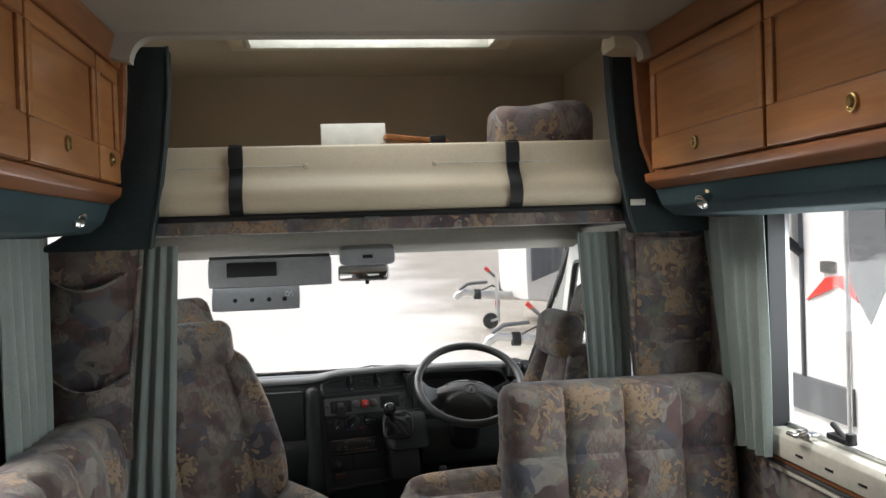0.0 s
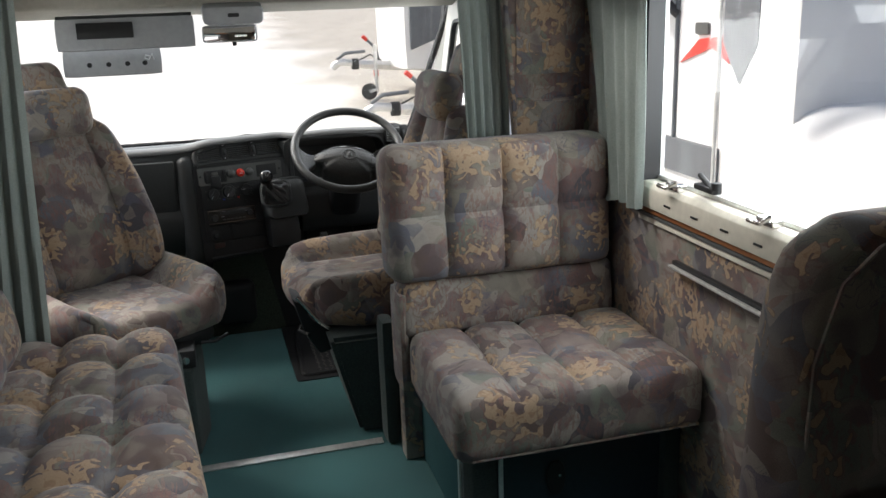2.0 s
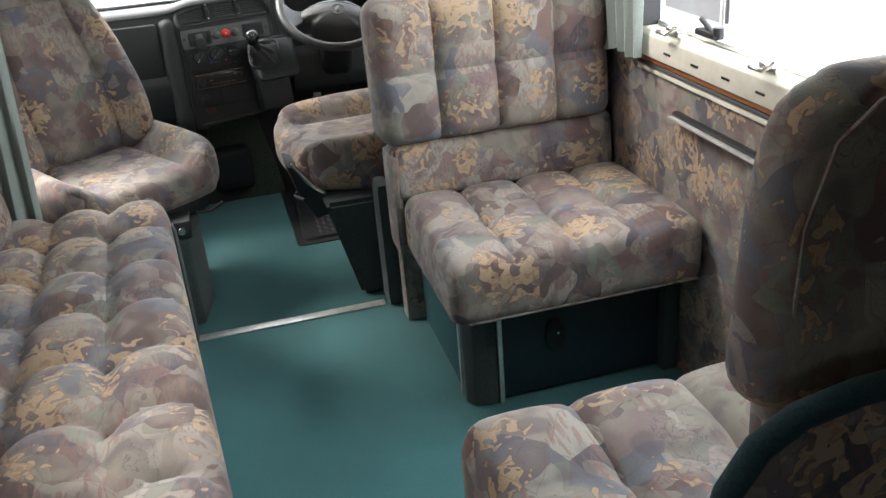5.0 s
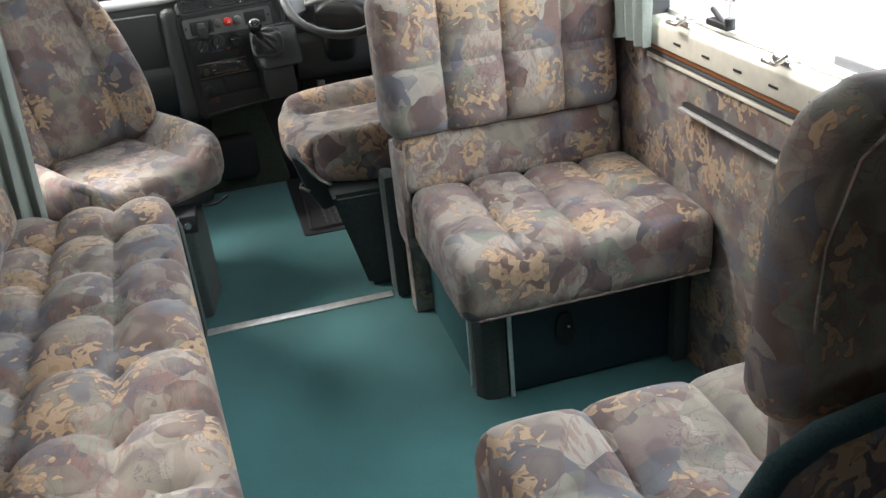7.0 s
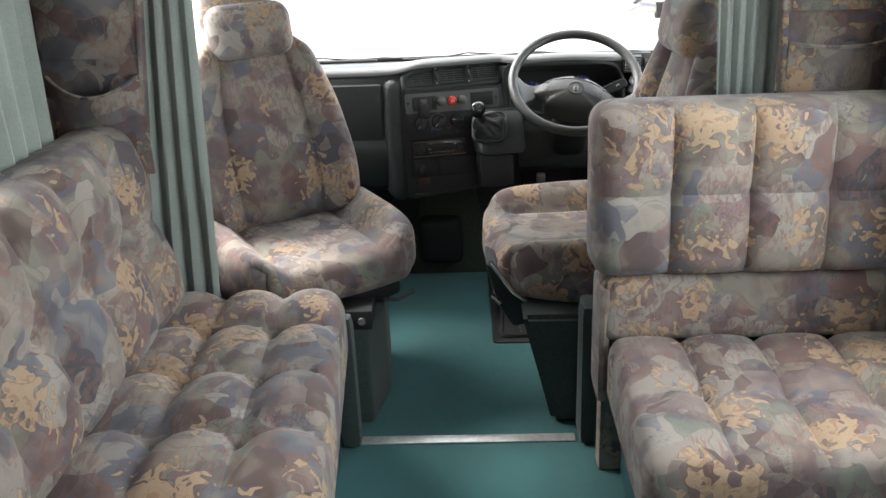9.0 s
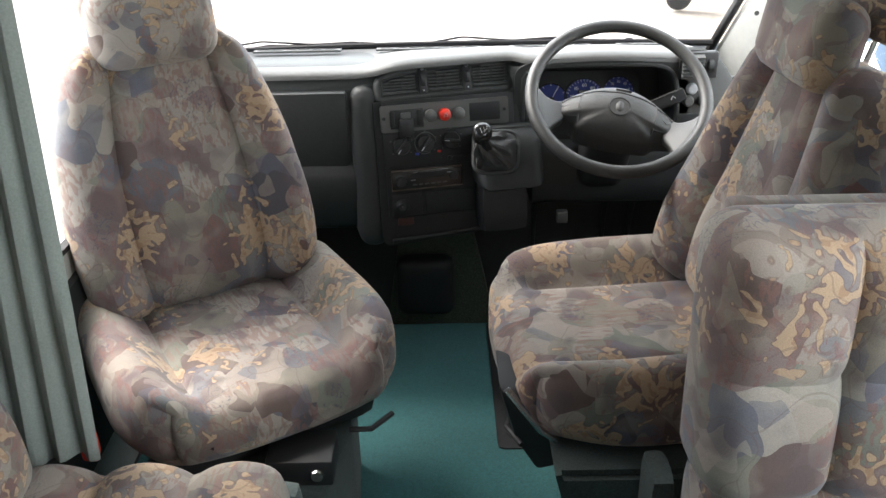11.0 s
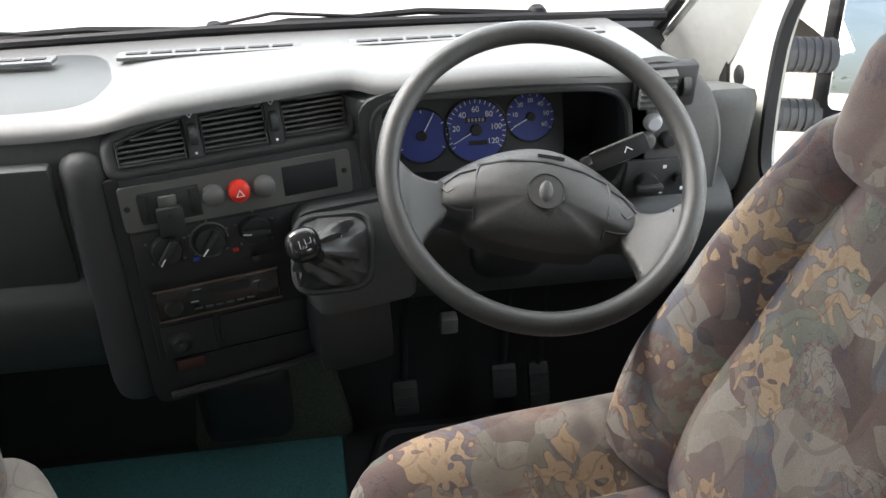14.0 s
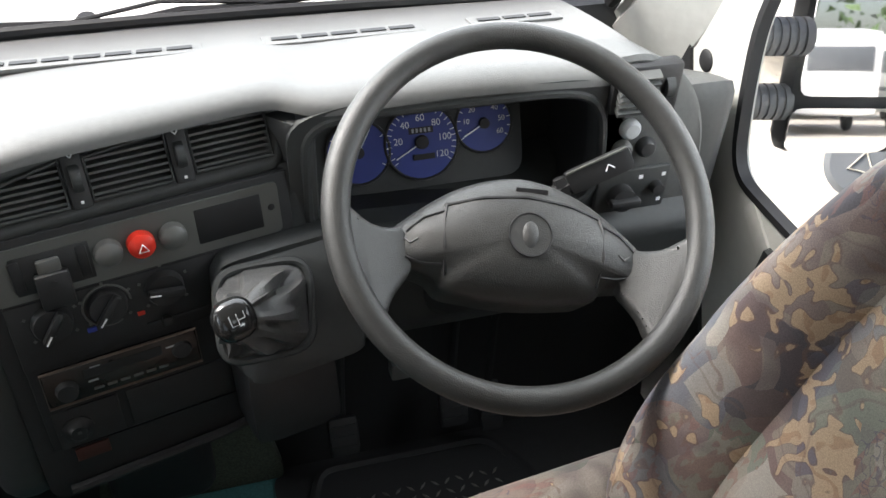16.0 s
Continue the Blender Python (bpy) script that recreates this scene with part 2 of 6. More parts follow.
CURTAIN = material("sage_curtain", (0.235, 0.27, 0.25), 0.85, grain=0.12, grain_scale=300, stain=0.1, stain_scale=6, bump=0.25, bump_scale=600, sheen=0.2)
# One dash plastic: light falling on top and side is painted into paler copies.
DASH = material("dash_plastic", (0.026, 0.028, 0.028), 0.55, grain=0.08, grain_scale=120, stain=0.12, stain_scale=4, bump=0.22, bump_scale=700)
DASH_LIT = material("dash_lit_top", (0.095, 0.095, 0.093), 0.55, grain=0.06, grain_scale=120, stain=0.1, stain_scale=4, bump=0.22, bump_scale=700)
DASH_HALF_LIT = material("dash_half_lit", (0.062, 0.064, 0.063), 0.55, grain=0.08, grain_scale=120, stain=0.12, stain_scale=4, bump=0.22, bump_scale=700)
DASH_DARK = material("dash_black", (0.012, 0.012, 0.013), 0.5, grain=0.15, stain=0.2, bump=0.2, bump_scale=600)
CONSOLE = material("console_black", (0.013, 0.013, 0.014), 0.7, grain=0.12, stain=0.2, bump=0.2, bump_scale=600)
BLACK = material("black_rubber", (0.008, 0.008, 0.009), 0.6, stain=0.2)
RIM = material("wheel_grip", (0.026, 0.026, 0.025), 0.42, grain=0.1, grain_scale=160, stain=0.15, stain_scale=10, bump=0.35, bump_scale=800)
CHROME = material("polished_metal", (0.75, 0.75, 0.74), 0.18, 1.0, stain=0.1, stain_scale=30)
KNOB_GREY = material("switch_grey", (0.085, 0.085, 0.08), 0.45, stain=0.1)
RED = material("hazard_red", (0.62, 0.03, 0.015), 0.35, stain=0.1)
DOOR_GREY = material("door_paint", (0.46, 0.46, 0.43), 0.4, grain=0.03, stain=0.06)
HEADLINER = material("cab_headliner", (0.29, 0.275, 0.24), 0.85, grain=0.05, stain=0.08, bump=0.2)
VISOR = material("visor_vinyl", (0.34, 0.35, 0.36), 0.6, grain=0.05, stain=0.08, bump=0.2)
GLASS = clear_glass("window_glass")
MIRROR = material("mirror_glass", (0.9, 0.9, 0.9), 0.02, 1.0)
WHITE = material("white_vehicle_paint", (0.80, 0.80, 0.79), 0.3, stain=0.04, stain_scale=2)
GREY_PANEL = material("grey_panel", (0.12, 0.13, 0.14), 0.5, stain=0.1)
TYRE = material("tyre", (0.02, 0.02, 0.02), 0.85, stain=0.2)
PILLAR_GREY = material("pillar_plastic", (0.56, 0.56, 0.53), 0.6, grain=0.04, stain=0.06, bump=0.15, bump_scale=500)
WHITE_MARK = material("white_print", (0.75, 0.76, 0.78), 0.6)


# ---- builders ----
ROOT = {}


def thing(name, m, label, category, group="", kind="", local=False):
    """An Empty at a thing's base. local: its parts are given in its own axes, else in the world's."""
    ob = new(name)
    ob.empty_display_size = 0.1
    if not isinstance(m, Matrix):
        m = Matrix.Translation(m)
    ob.matrix_basis = m
    ROOT[ob.name] = None if local else m.inverted()
    return tagged(ob, label, category, group, kind)


def mesh_of(name, bm, mat, smooth=True):
    me = bpy.data.meshes.new(name)
    bm.normal_update()
    for f in bm.faces:
        f.smooth = smooth
    if smooth:
        for e in bm.edges:
            e.smooth = not (len(e.link_faces) == 2 and e.calc_face_angle(0) > 0.7)
    bm.to_mesh(me)
    bm.free()
    if mat:
        me.materials.append(mat)
    return me


def part(name, bm, mat, parent, label=""):
    inv = ROOT.get(parent.name)
    if inv is not None:
        bm.transform(inv)
    ob = new(name, mesh_of(name, bm, mat))
    ob.parent = parent
    ROOT[ob.name] = inv
    return tagged(ob, label)


def solid(name, bm, mat, label, category, group="", kind=""):
    """A thing of one mesh, given in the world's axes; its origin goes to the middle of its base."""
    lo = [min(v.co[i] for v in bm.verts) for i in range(3)]
    hi = [max(v.co[i] for v in bm.verts) for i in range(3)]
    at = Vector(((lo[0] + hi[0]) / 2, (lo[1] + hi[1]) / 2, lo[2]))
    bm.transform(Matrix.Translation(-at))
    ob = new(name, mesh_of(name, bm, mat))
    ob.location = at
    ROOT[ob.name] = Matrix.Translation(-at)
    return tagged(ob, label, category, group, kind)


def structure(name, bm, mat, label, category):
    return solid(name, bm, mat, label, category, kind="structure")


def box(x0, x1, y0, y1, z0, z1, r=0.0, seg=2):
    bm = bmesh.new()
    bmesh.ops.create_cube(bm, size=1)
    bm.transform(Matrix.Translation(((x0 + x1) / 2, (y0 + y1) / 2, (z0 + z1) / 2)) @ Matrix.Diagonal((x1 - x0, y1 - y0, z1 - z0, 1)))
    if r:
        bmesh.ops.bevel(bm, geom=bm.edges[:], offset=r, segments=seg, affect="EDGES", profile=0.5)
    return bm


def join(*bms):
    out = bmesh.new()
    for b in bms:
        me = bpy.data.meshes.new("tmp")
        b.to_mesh(me)
        b.free()
        out.from_mesh(me)
        bpy.data.meshes.remove(me)
    return out


def soft(size, r, step=0.03, shape=None):
    """A padded block about the origin: a box with rounded edges on a fine grid; shape(co, unit) moves its points."""
    bm = bmesh.new()
    a = Vector(size) / 2
    n = [max(2, round(s / step)) for s in size]
    for axis in range(3):
        u, v = (axis + 1) % 3, (axis + 2) % 3
        for sign in (-1, 1):
            rows = []
            for i in range(n[u] + 1):
                row = []
                for j in range(n[v] + 1):
                    p = Vector((0, 0, 0))
                    p[axis] = sign * a[axis]
                    p[u], p[v] = (2 * i / n[u] - 1) * a[u], (2 * j / n[v] - 1) * a[v]
                    row.append(bm.verts.new(p))
                rows.append(row)
            for i in range(n[u]):
                for j in range(n[v]):
                    q = [rows[i][j], rows[i + 1][j], rows[i + 1][j + 1], rows[i][j + 1]]
                    bm.faces.new(q if sign > 0 else q[::-1])
    bmesh.ops.remove_doubles(bm, verts=bm.verts[:], dist=1e-5)
    for vert in bm.verts:
        p = vert.co.copy()
        unit = Vector((p.x / a.x, p.y / a.y, p.z / a.z))
        q = Vector([max(-(a[i] - r), min(a[i] - r, p[i])) for i in range(3)])
        d = p - q
        if d.length > 1e-9:
            p = q + d.normalized() * r
        vert.co = shape(p, unit) if shape else p
    return bm


def placed(bm, m):
    bm.transform(m)
    return bm


def prism(points, axis, lo, hi, r=0.0, seg=2):
    """A polygon in the plane across axis, drawn out from lo to hi."""
    bm = bmesh.new()
    def at(p, d):
        return {"x": (d, p[0], p[1]), "y": (p[0], d, p[1]), "z": (p[0], p[1], d)}[axis]
    a = [bm.verts.new(at(p, lo)) for p in points]
    c = [bm.verts.new(at(p, hi)) for p in points]
    k = len(points)
    bm.faces.new(a[::-1])
    bm.faces.new(c)
    for i in range(k):
        bm.faces.new((a[i], a[(i + 1) % k], c[(i + 1) % k], c[i]))
    bmesh.ops.recalc_face_normals(bm, faces=bm.faces[:])
    if r:
        bmesh.ops.bevel(bm, geom=bm.edges[:], offset=r, segments=seg, affect="EDGES", profile=0.5)
    return bm


def tube(points, radius, sides=10, closed=False):
    bm = bmesh.new()
    pts = [Vector(p) for p in points]
    rings, ref = [], None
    k = len(pts)
    for i, p in enumerate(pts):
        t = (pts[(i + 1) % k] - pts[i - 1]) if closed else (pts[min(i + 1, k - 1)] - pts[max(i - 1, 0)])
        t.normalize()
        if ref is None:
            ref = t.orthogonal()
        ref = (ref - t * ref.dot(t)).normalized()
        s = t.cross(ref)
        rad = radius[i] if isinstance(radius, (list, tuple)) else radius
        rings.append([bm.verts.new(p + (ref * math.cos(2 * math.pi * j / sides) + s * math.sin(2 * math.pi * j / sides)) * rad) for j in range(sides)])
    for i in range(k if closed else k - 1):
        a, b = rings[i], rings[(i + 1) % k]
        for j in range(sides):
            bm.faces.new((a[j], a[(j + 1) % sides], b[(j + 1) % sides], b[j]))
    if not closed:
        bm.faces.new(rings[0][::-1])
        bm.faces.new(rings[-1])
    bmesh.ops.recalc_face_normals(bm, faces=bm.faces[:])
    return bm


def lathe(profile, m=None, sides=20):
    """Points (radius, height) turned about z."""
    bm = bmesh.new()
    rings = []
    for r, z in profile:
        if r < 1e-6:
            rings.append([bm.verts.new((0, 0, z))])
        else:
            rings.append([bm.verts.new((r * math.cos(2 * math.pi * j / sides), r * math.sin(2 * math.pi * j / sides), z)) for j in range(sides)])
    for a, b in zip(rings, rings[1:]):
        for j in range(sides):
            k = (j + 1) % sides
            q = [a[0] if len(a) == 1 else a[j], a[0] if len(a) == 1 else a[k], b[0] if len(b) == 1 else b[k], b[0] if len(b) == 1 else b[j]]
            q = list(dict.fromkeys(q))
            if len(q) > 2:
                bm.faces.new(q)
    bmesh.ops.recalc_face_normals(bm, faces=bm.faces[:])
    if m:
        bm.transform(m)
    return bm


def toward(at, n, up=(0, 0, 1)):
    """A pose at a place whose z axis points along n and whose y axis is up."""
    z = Vector(n).normalized()
    x = Vector(up).cross(z).normalized()
    y = z.cross(x)
    return Matrix.Translation(at) @ Matrix((x, y, z)).transposed().to_4x4()


def sheet(grid, thick=0.004):
    """A thick sheet through a grid of points."""
    bm = bmesh.new()
    rows = [[bm.verts.new(p) for p in row] for row in grid]
    for i in range(len(rows) - 1):
        for j in range(len(rows[0]) - 1):
            bm.faces.new((rows[i][j], rows[i][j + 1], rows[i + 1][j + 1], rows[i + 1][j]))
    bm.normal_update()
    bmesh.ops.solidify(bm, geom=bm.faces[:], thickness=thick)
    bmesh.ops.recalc_face_normals(bm, faces=bm.faces[:])
    return bm


def curtain(a_top, b_top, a_low, b_low, folds, depth, seed, steps=14):
    """A hanging sheet of folds between two top and two bottom corners."""
    rnd = random.Random(seed)
    ph = [rnd.uniform(0.8, 1.2) for _ in range(folds * 2 + 2)]
    a_top, b_top, a_low, b_low = map(Vector, (a_top, b_top, a_low, b_low))
    n = folds * 8
    side = Vector((0, 0, 1)).cross(b_top - a_top).normalized()
    grid = []
    for i in range(steps + 1):
        s = i / steps
        row = []
        for j in range(n + 1):
            u = j / n
            p = a_top.lerp(b_top, u).lerp(a_low.lerp(b_low, u), s)
            k = u * folds * 2
            amp = depth * (0.45 + 0.55 * s) * (ph[int(k)] * (1 - k % 1) + ph[int(k) + 1] * (k % 1))
            p = p + side * amp * math.sin(u * folds * 2 * math.pi + 0.7 * math.sin(s * 3 + seed))
            p.z += 0.006 * math.sin(u * 9 + seed) * s
            row.append(p)
        grid.append(row)
    return sheet(grid, 0.003)


def rounded(points, r, n=5):
    """A polygon with its corners rounded."""
    out = []
    k = len(points)
    for i, p in enumerate(points):
        p, a, b = Vector(p), Vector(points[i - 1]), Vector(points[(i + 1) % k])
        ra = r[i] if isinstance(r, (list, tuple)) else r
        da, db = min(ra, (a - p).length * 0.49), min(ra, (b - p).length * 0.49)
        s, e = p + (a - p).normalized() * da, p + (b - p).normalized() * db
        for j in range(n + 1):
            t = j / n
            out.append(tuple(s * (1 - t) ** 2 + p * 2 * t * (1 - t) + e * t * t))
    return out


def ring(outer, inner, axis, lo, hi):
    """A frame between two loops of equally many points, drawn out from lo to hi."""
    bm = bmesh.new()
    def at(p, d):
        return {"x": (d, p[0], p[1]), "y": (p[0], d, p[1]), "z": (p[0], p[1], d)}[axis]
    k = len(outer)
    v = [[bm.verts.new(at(p, d)) for p in loop] for loop in (outer, inner) for d in (lo, hi)]
    for i in range(k):
        j = (i + 1) % k
        for a, b in ((0, 1), (1, 3), (3, 2), (2, 0)):
            bm.faces.new((v[a][i], v[a][j], v[b][j], v[b][i]))
    bmesh.ops.recalc_face_normals(bm, faces=bm.faces[:])
    return bm


def inset(loop, d):
    """A closed loop of plane points moved inwards by d."""
    k = len(loop)
    c = sum((Vector(p) for p in loop), Vector((0, 0))) / k
    out = []
    for i, p in enumerate(loop):
        a, b = Vector(loop[i - 1]), Vector(loop[(i + 1) % k])
        t = (b - a).normalized()
        n = Vector((-t.y, t.x))
        if n.dot(c - Vector(p)) < 0:
            n = -n
        out.append(tuple(Vector(p) + n * d))
    return out

# ---- structure: living space ----
W = 0.98
structure("floor", box(-W, W, -1.6, 2.79, -0.05, 0.0), CARPET, "teal cut-pile carpet on the living space floor", "floor")
structure("floor_cab", box(-0.86, 0.86, 2.79, 3.97, -0.05, -0.002), CARPET, "teal carpet on the cab floor", "floor")
structure("threshold_strip", box(-0.335, 0.292, 2.775, 2.812, 0.0, 0.005, 0.002), ALU, "scuffed aluminium threshold strip across the carpet", "threshold strip")
structure("ceiling", join(box(-W, W, -1.6, 1.60, 1.975, 2.02), box(-W, W, 2.03, 2.5, 1.975, 2.02), box(-W, 0.11, 1.60, 2.03, 1.975, 2.02), box(0.43, W, 1.60, 2.03, 1.975, 2.02)), CEIL, "pale beige vinyl ceiling of the living space", "ceiling")
# The wall is out of view; its opening is added for the fill lamp.
structure("wall_rear", join(box(-W, -0.52, -1.66, -1.6, 0, 1.975), box(0.52, W, -1.66, -1.6, 0, 1.975), box(-0.52, 0.52, -1.66, -1.6, 0, 0.98), box(-0.52, 0.52, -1.66, -1.6, 1.52, 1.975)), SHELL, "plain unseen beige rear wall with an opening added for fill light", "wall")


def side_wall(name, s, y0, y1, z0, z1):
    """A side wall with one window opening, in pieces that butt."""
    a, b = sorted((s * W, s * (W + 0.04)))
    return structure(name, join(box(a, b, -1.6, y0, 0, 1.975), box(a, b, y1, 2.76, 0, 1.975), box(a, b, y0, y1, 0, z0), box(a, b, y0, y1, z1, 1.975)), FABRIC,
                     "patchwork velour lined side wall with a window opening", "wall")


side_wall("wall_right", 1, 1.05, 2.345, 0.885, 1.50)
side_wall("wall_left", -1, 1.05, 2.30, 0.885, 1.50)


def outer_skin(s, y0, y1, z0, z1):
    """White coachwork outside the lined wall, with the same opening."""
    a, b = sorted((s * (W + 0.042), s * (W + 0.055)))
    return structure("wall_exterior", join(box(a, b, -1.66, y0, -0.2, 2.03), box(a, b, y1, 2.76, -0.2, 2.03), box(a, b, y0, y1, -0.2, z0), box(a, b, y0, y1, z1, 2.03)), WHITE, "white outer coachwork of the motorhome", "wall")


outer_skin(1, 1.05, 2.345, 0.885, 1.50)
outer_skin(-1, 1.05, 2.30, 0.885, 1.50)


def side_window(name, s, y0, y1):
    a = s * (W + 0.0)
    t = thing(name, (a, (y0 + y1) / 2, 0.83), "wide top-hung caravan window in a cream plastic frame", "window", kind="structure")
    fx = sorted((a - s * 0.018, a + s * 0.03))
    part("window_sill", prism([(a - s * 0.022, 0.835), (a - s * 0.022, 0.89), (a - s * 0.012, 0.905), (a + s * 0.03, 0.905), (a + s * 0.03, 0.835)], "y", y0, y1, 0.003), SILL, t, "cream plastic sill rail")
    for y in np.arange(y0 + 0.08, y1 - 0.05, 0.13):
        part("slot", box(*sorted((a - s * 0.0245, a - s * 0.0215)), y, y + 0.03, 0.858, 0.863), DASH_DARK, t, "dark slot in the sill rail")
    part("window_trim", box(*sorted((a - s * 0.014, a)), y0, y1 + 0.02, 0.819, 0.833, 0.003), WOOD_RAIL, t, "wooden trim below the sill")
    part("window_trim", box(*sorted((a - s * 0.012, a)), y0, y1 + 0.02, 0.806, 0.817, 0.002), DASH_HALF_LIT, t)
    part("window_trim", box(*sorted((a - s * 0.008, a)), y0, y1 + 0.02, 0.79, 0.804, 0.002), SILL, t)
    part("window_frame", join(box(*fx, y1 - 0.025, y1, 0.906, 1.50), box(*fx, y0, y0 + 0.025, 0.906, 1.50), box(*fx, y0 + 0.026, y1 - 0.026, 1.472, 1.50)), BLACK, t, "black rubber window frame")
    part("pane", box(*sorted((a + s * 0.032, a + s * 0.036)), y0, y1, 0.905, 1.5), GLASS, t, "clear acrylic pane").visible_shadow = False
    part("pane_rim", box(*sorted((a + s * 0.02, a + s * 0.031)), y0 + 0.03, y1 - 0.03, 0.906, 0.918, 0.002), ALU, t)
    for y in (y1 - 0.17, y1 - 0.56, y1 - 0.95):
        part("catch", join(box(*sorted((a - s * 0.02, a + s * 0.01)), y - 0.03, y + 0.03, 0.906, 0.924, 0.004), tube([(a - s * 0.02, y - 0.025, 0.93), (a - s * 0.045, y - 0.02, 0.918), (a - s * 0.045, y + 0.02, 0.918)], 0.006)), CHROME, t, "clear plastic window catch")
    stay = part("stay", join(box(*sorted((a - s * 0.005, a + s * 0.02)), y1 - 0.34, y1 - 0.25, 0.925, 0.94, 0.004), tube([(a, y1 - 0.34, 0.932), (a + s * 0.02, y1 - 0.24, 0.955)], 0.007)), BLACK, t, "black window stay arm")
    part("stay_screw", lathe([(0, 0), (0.012, 0), (0.012, 0.016), (0, 0.018)], toward((a, y1 - 0.345, 0.94), (0, 0, 1), (0, 1, 0))), BLACK, stay)
    return t


side_window("window_1", 1, 1.05, 2.345)
side_window("window_2", -1, 1.05, 2.30)

# fabric pocket panels beside the cab opening
for s, x0, x1, inner in ((1, 0.72, 0.978, ((0.706, 1.44), (0.745, 0.95), (0.785, 0.5), (0.80, 0.0))), (-1, 0.72, 0.978, ((0.70, 1.44), (0.755, 0.95), (0.825, 0.52), (0.84, 0.0)))):
    t = thing("pocket_panel", (s * 0.84, 2.73, 0), "tall velour panel with two storage pockets beside the cab opening", "pocket panel", "pocket panels")
    part("panel", prism([(s * x, z) for x, z in inner] + [(s * 0.978, 0.0), (s * 0.978, 1.44)], "y", 2.71, 2.765, 0.004), FABRIC, t)
    part("edge_trim", tube([(s * x, 2.715, z) for x, z in inner], 0.008, 8), FABRIC, t)
    zs = (1.17, 0.86) if s > 0 else (1.12, 0.84)
    for z in zs:
        w = (x1 - x0) / 2 - 0.02
        cx = s * (x0 + x1) / 2
        grid = []
        for i in range(9):
            v = i / 8
            row = []
            for j in range(13):
                u = j / 12 * 2 - 1
                bulge = 0.035 * (1 - u * u) * (0.35 + 0.65 * v) + 0.004
                sag = -0.045 * (1 - u * u) * v if s < 0 else -0.006 * (1 - u * u) * v
                row.append((cx + u * w, 2.708 - bulge, z + 0.24 * v + sag))
            grid.append(row)
        pocket = part("pocket", sheet(grid, 0.004), FABRIC, t, "sagging stitched pocket")
        part("hem", tube([Vector(p) + Vector((0, -0.003, 0)) for p in grid[-1]], 0.0045, 6), FABRIC, pocket)

# ---- overcab bunk ----
structure("overcab_lining", join(box(-0.80, 0.78, 3.58, 3.62, 1.52, 2.06), box(-0.84, -0.80, 2.70, 3.62, 1.47, 2.06), box(0.78, 0.82, 2.70, 3.62, 1.47, 2.06)), SHELL, "felt-lined overcab walls in beige", "wall")
structure("ceiling_overcab", join(box(-0.84, -0.42, 2.5, 3.62, 2.06, 2.10), box(0.38, 0.82, 2.5, 3.62, 2.06, 2.10), box(-0.42, 0.38, 2.95, 3.62, 2.06, 2.10), box(-0.42, 0.38, 2.5, 2.56, 2.06, 2.10), box(-0.98, 0.98, 2.46, 2.5, 2.022, 2.10)), SHELL, "beige overcab ceiling with a rooflight opening", "ceiling")
structure("floor_overcab", box(-0.80, 0.78, 2.74, 3.58, 1.49, 1.53), SHELL, "overcab bunk floor", "floor")
pts = [(-0.98, 1.975)] + [(-0.66 + 0.0, 1.90)] + [(-0.60 - 0.06 * math.cos(a), 1.90 + 0.065 * math.sin(a)) for a in np.linspace(0.2, 1.57, 6)]
pts += [(0.63 + 0.06 * math.sin(a), 1.90 + 0.065 * math.cos(a)) for a in np.linspace(0, 1.4, 6)] + [(0.69, 1.90), (0.98, 1.975), (0.98, 2.02), (-0.98, 2.02)]
structure("trim", prism(pts, "y", 2.46, 2.51, 0.0), CEIL, "pale moulded edge where the ceiling steps up over the bunk", "ceiling trim")
corner = thing("corner_moulding", (0.66, 2.5, 1.92), "cream moulded corner piece under the ceiling edge", "moulding")
part("moulding", placed(soft((0.16, 0.13, 0.06), 0.025), pose(0.685, 2.53, 1.955, 0, 0, 0)), CREAM, corner)

roof = thing("rooflight", (-0.02, 2.755, 2.05), "bright rooflight in a cream frame over the bunk", "rooflight", kind="structure")
part("frame", join(box(-0.46, 0.42, 2.94, 2.985, 2.035, 2.062, 0.006), box(-0.46, -0.41, 2.53, 2.94, 2.035, 2.062, 0.006), box(0.37, 0.42, 2.53, 2.94, 2.035, 2.062, 0.006)), CREAM, roof)
part("lip", join(box(-0.41, 0.37, 2.925, 2.94, 2.03, 2.075, 0.004), box(-0.41, -0.39, 2.55, 2.925, 2.03, 2.075, 0.004), box(0.35, 0.37, 2.55, 2.925, 2.03, 2.075, 0.004)), SILL, roof)
part("dome", box(-0.44, 0.40, 2.52, 2.97, 2.115, 2.12, 0.002), clear_glass("milky_dome", (0.95, 0.95, 0.95), 0.04), roof, "milky rooflight dome").visible_shadow = False

board = thing("bunk_board", (0.02, 2.70, 1.51), "cream moulded front board of the raised overcab bunk", "bunk board")
prof = [(2.735, 1.512), (2.70, 1.512), (2.672, 1.53), (2.664, 1.555), (2.676, 1.59), (2.70, 1.612), (2.712, 1.64), (2.716, 1.70), (2.722, 1.708), (2.742, 1.708), (2.742, 1.512)]
part("board", prism(prof, "x", -0.66, 0.715), CREAM, board)
for x0, x1 in ((-0.60, -0.24), (0.15, 0.52)):
    part("groove", tube([(x0, 2.7145, 1.648), (x1, 2.7145, 1.648)], 0.0035, 6), SILL, board)
for x in (-0.235, 0.14):
    part("button", lathe([(0, 0.006), (0.006, 0.005), (0.009, 0), (0, 0)], toward((x, 2.714, 1.648), (0, -1, 0)), 12), CREAM, board, "cream press stud")
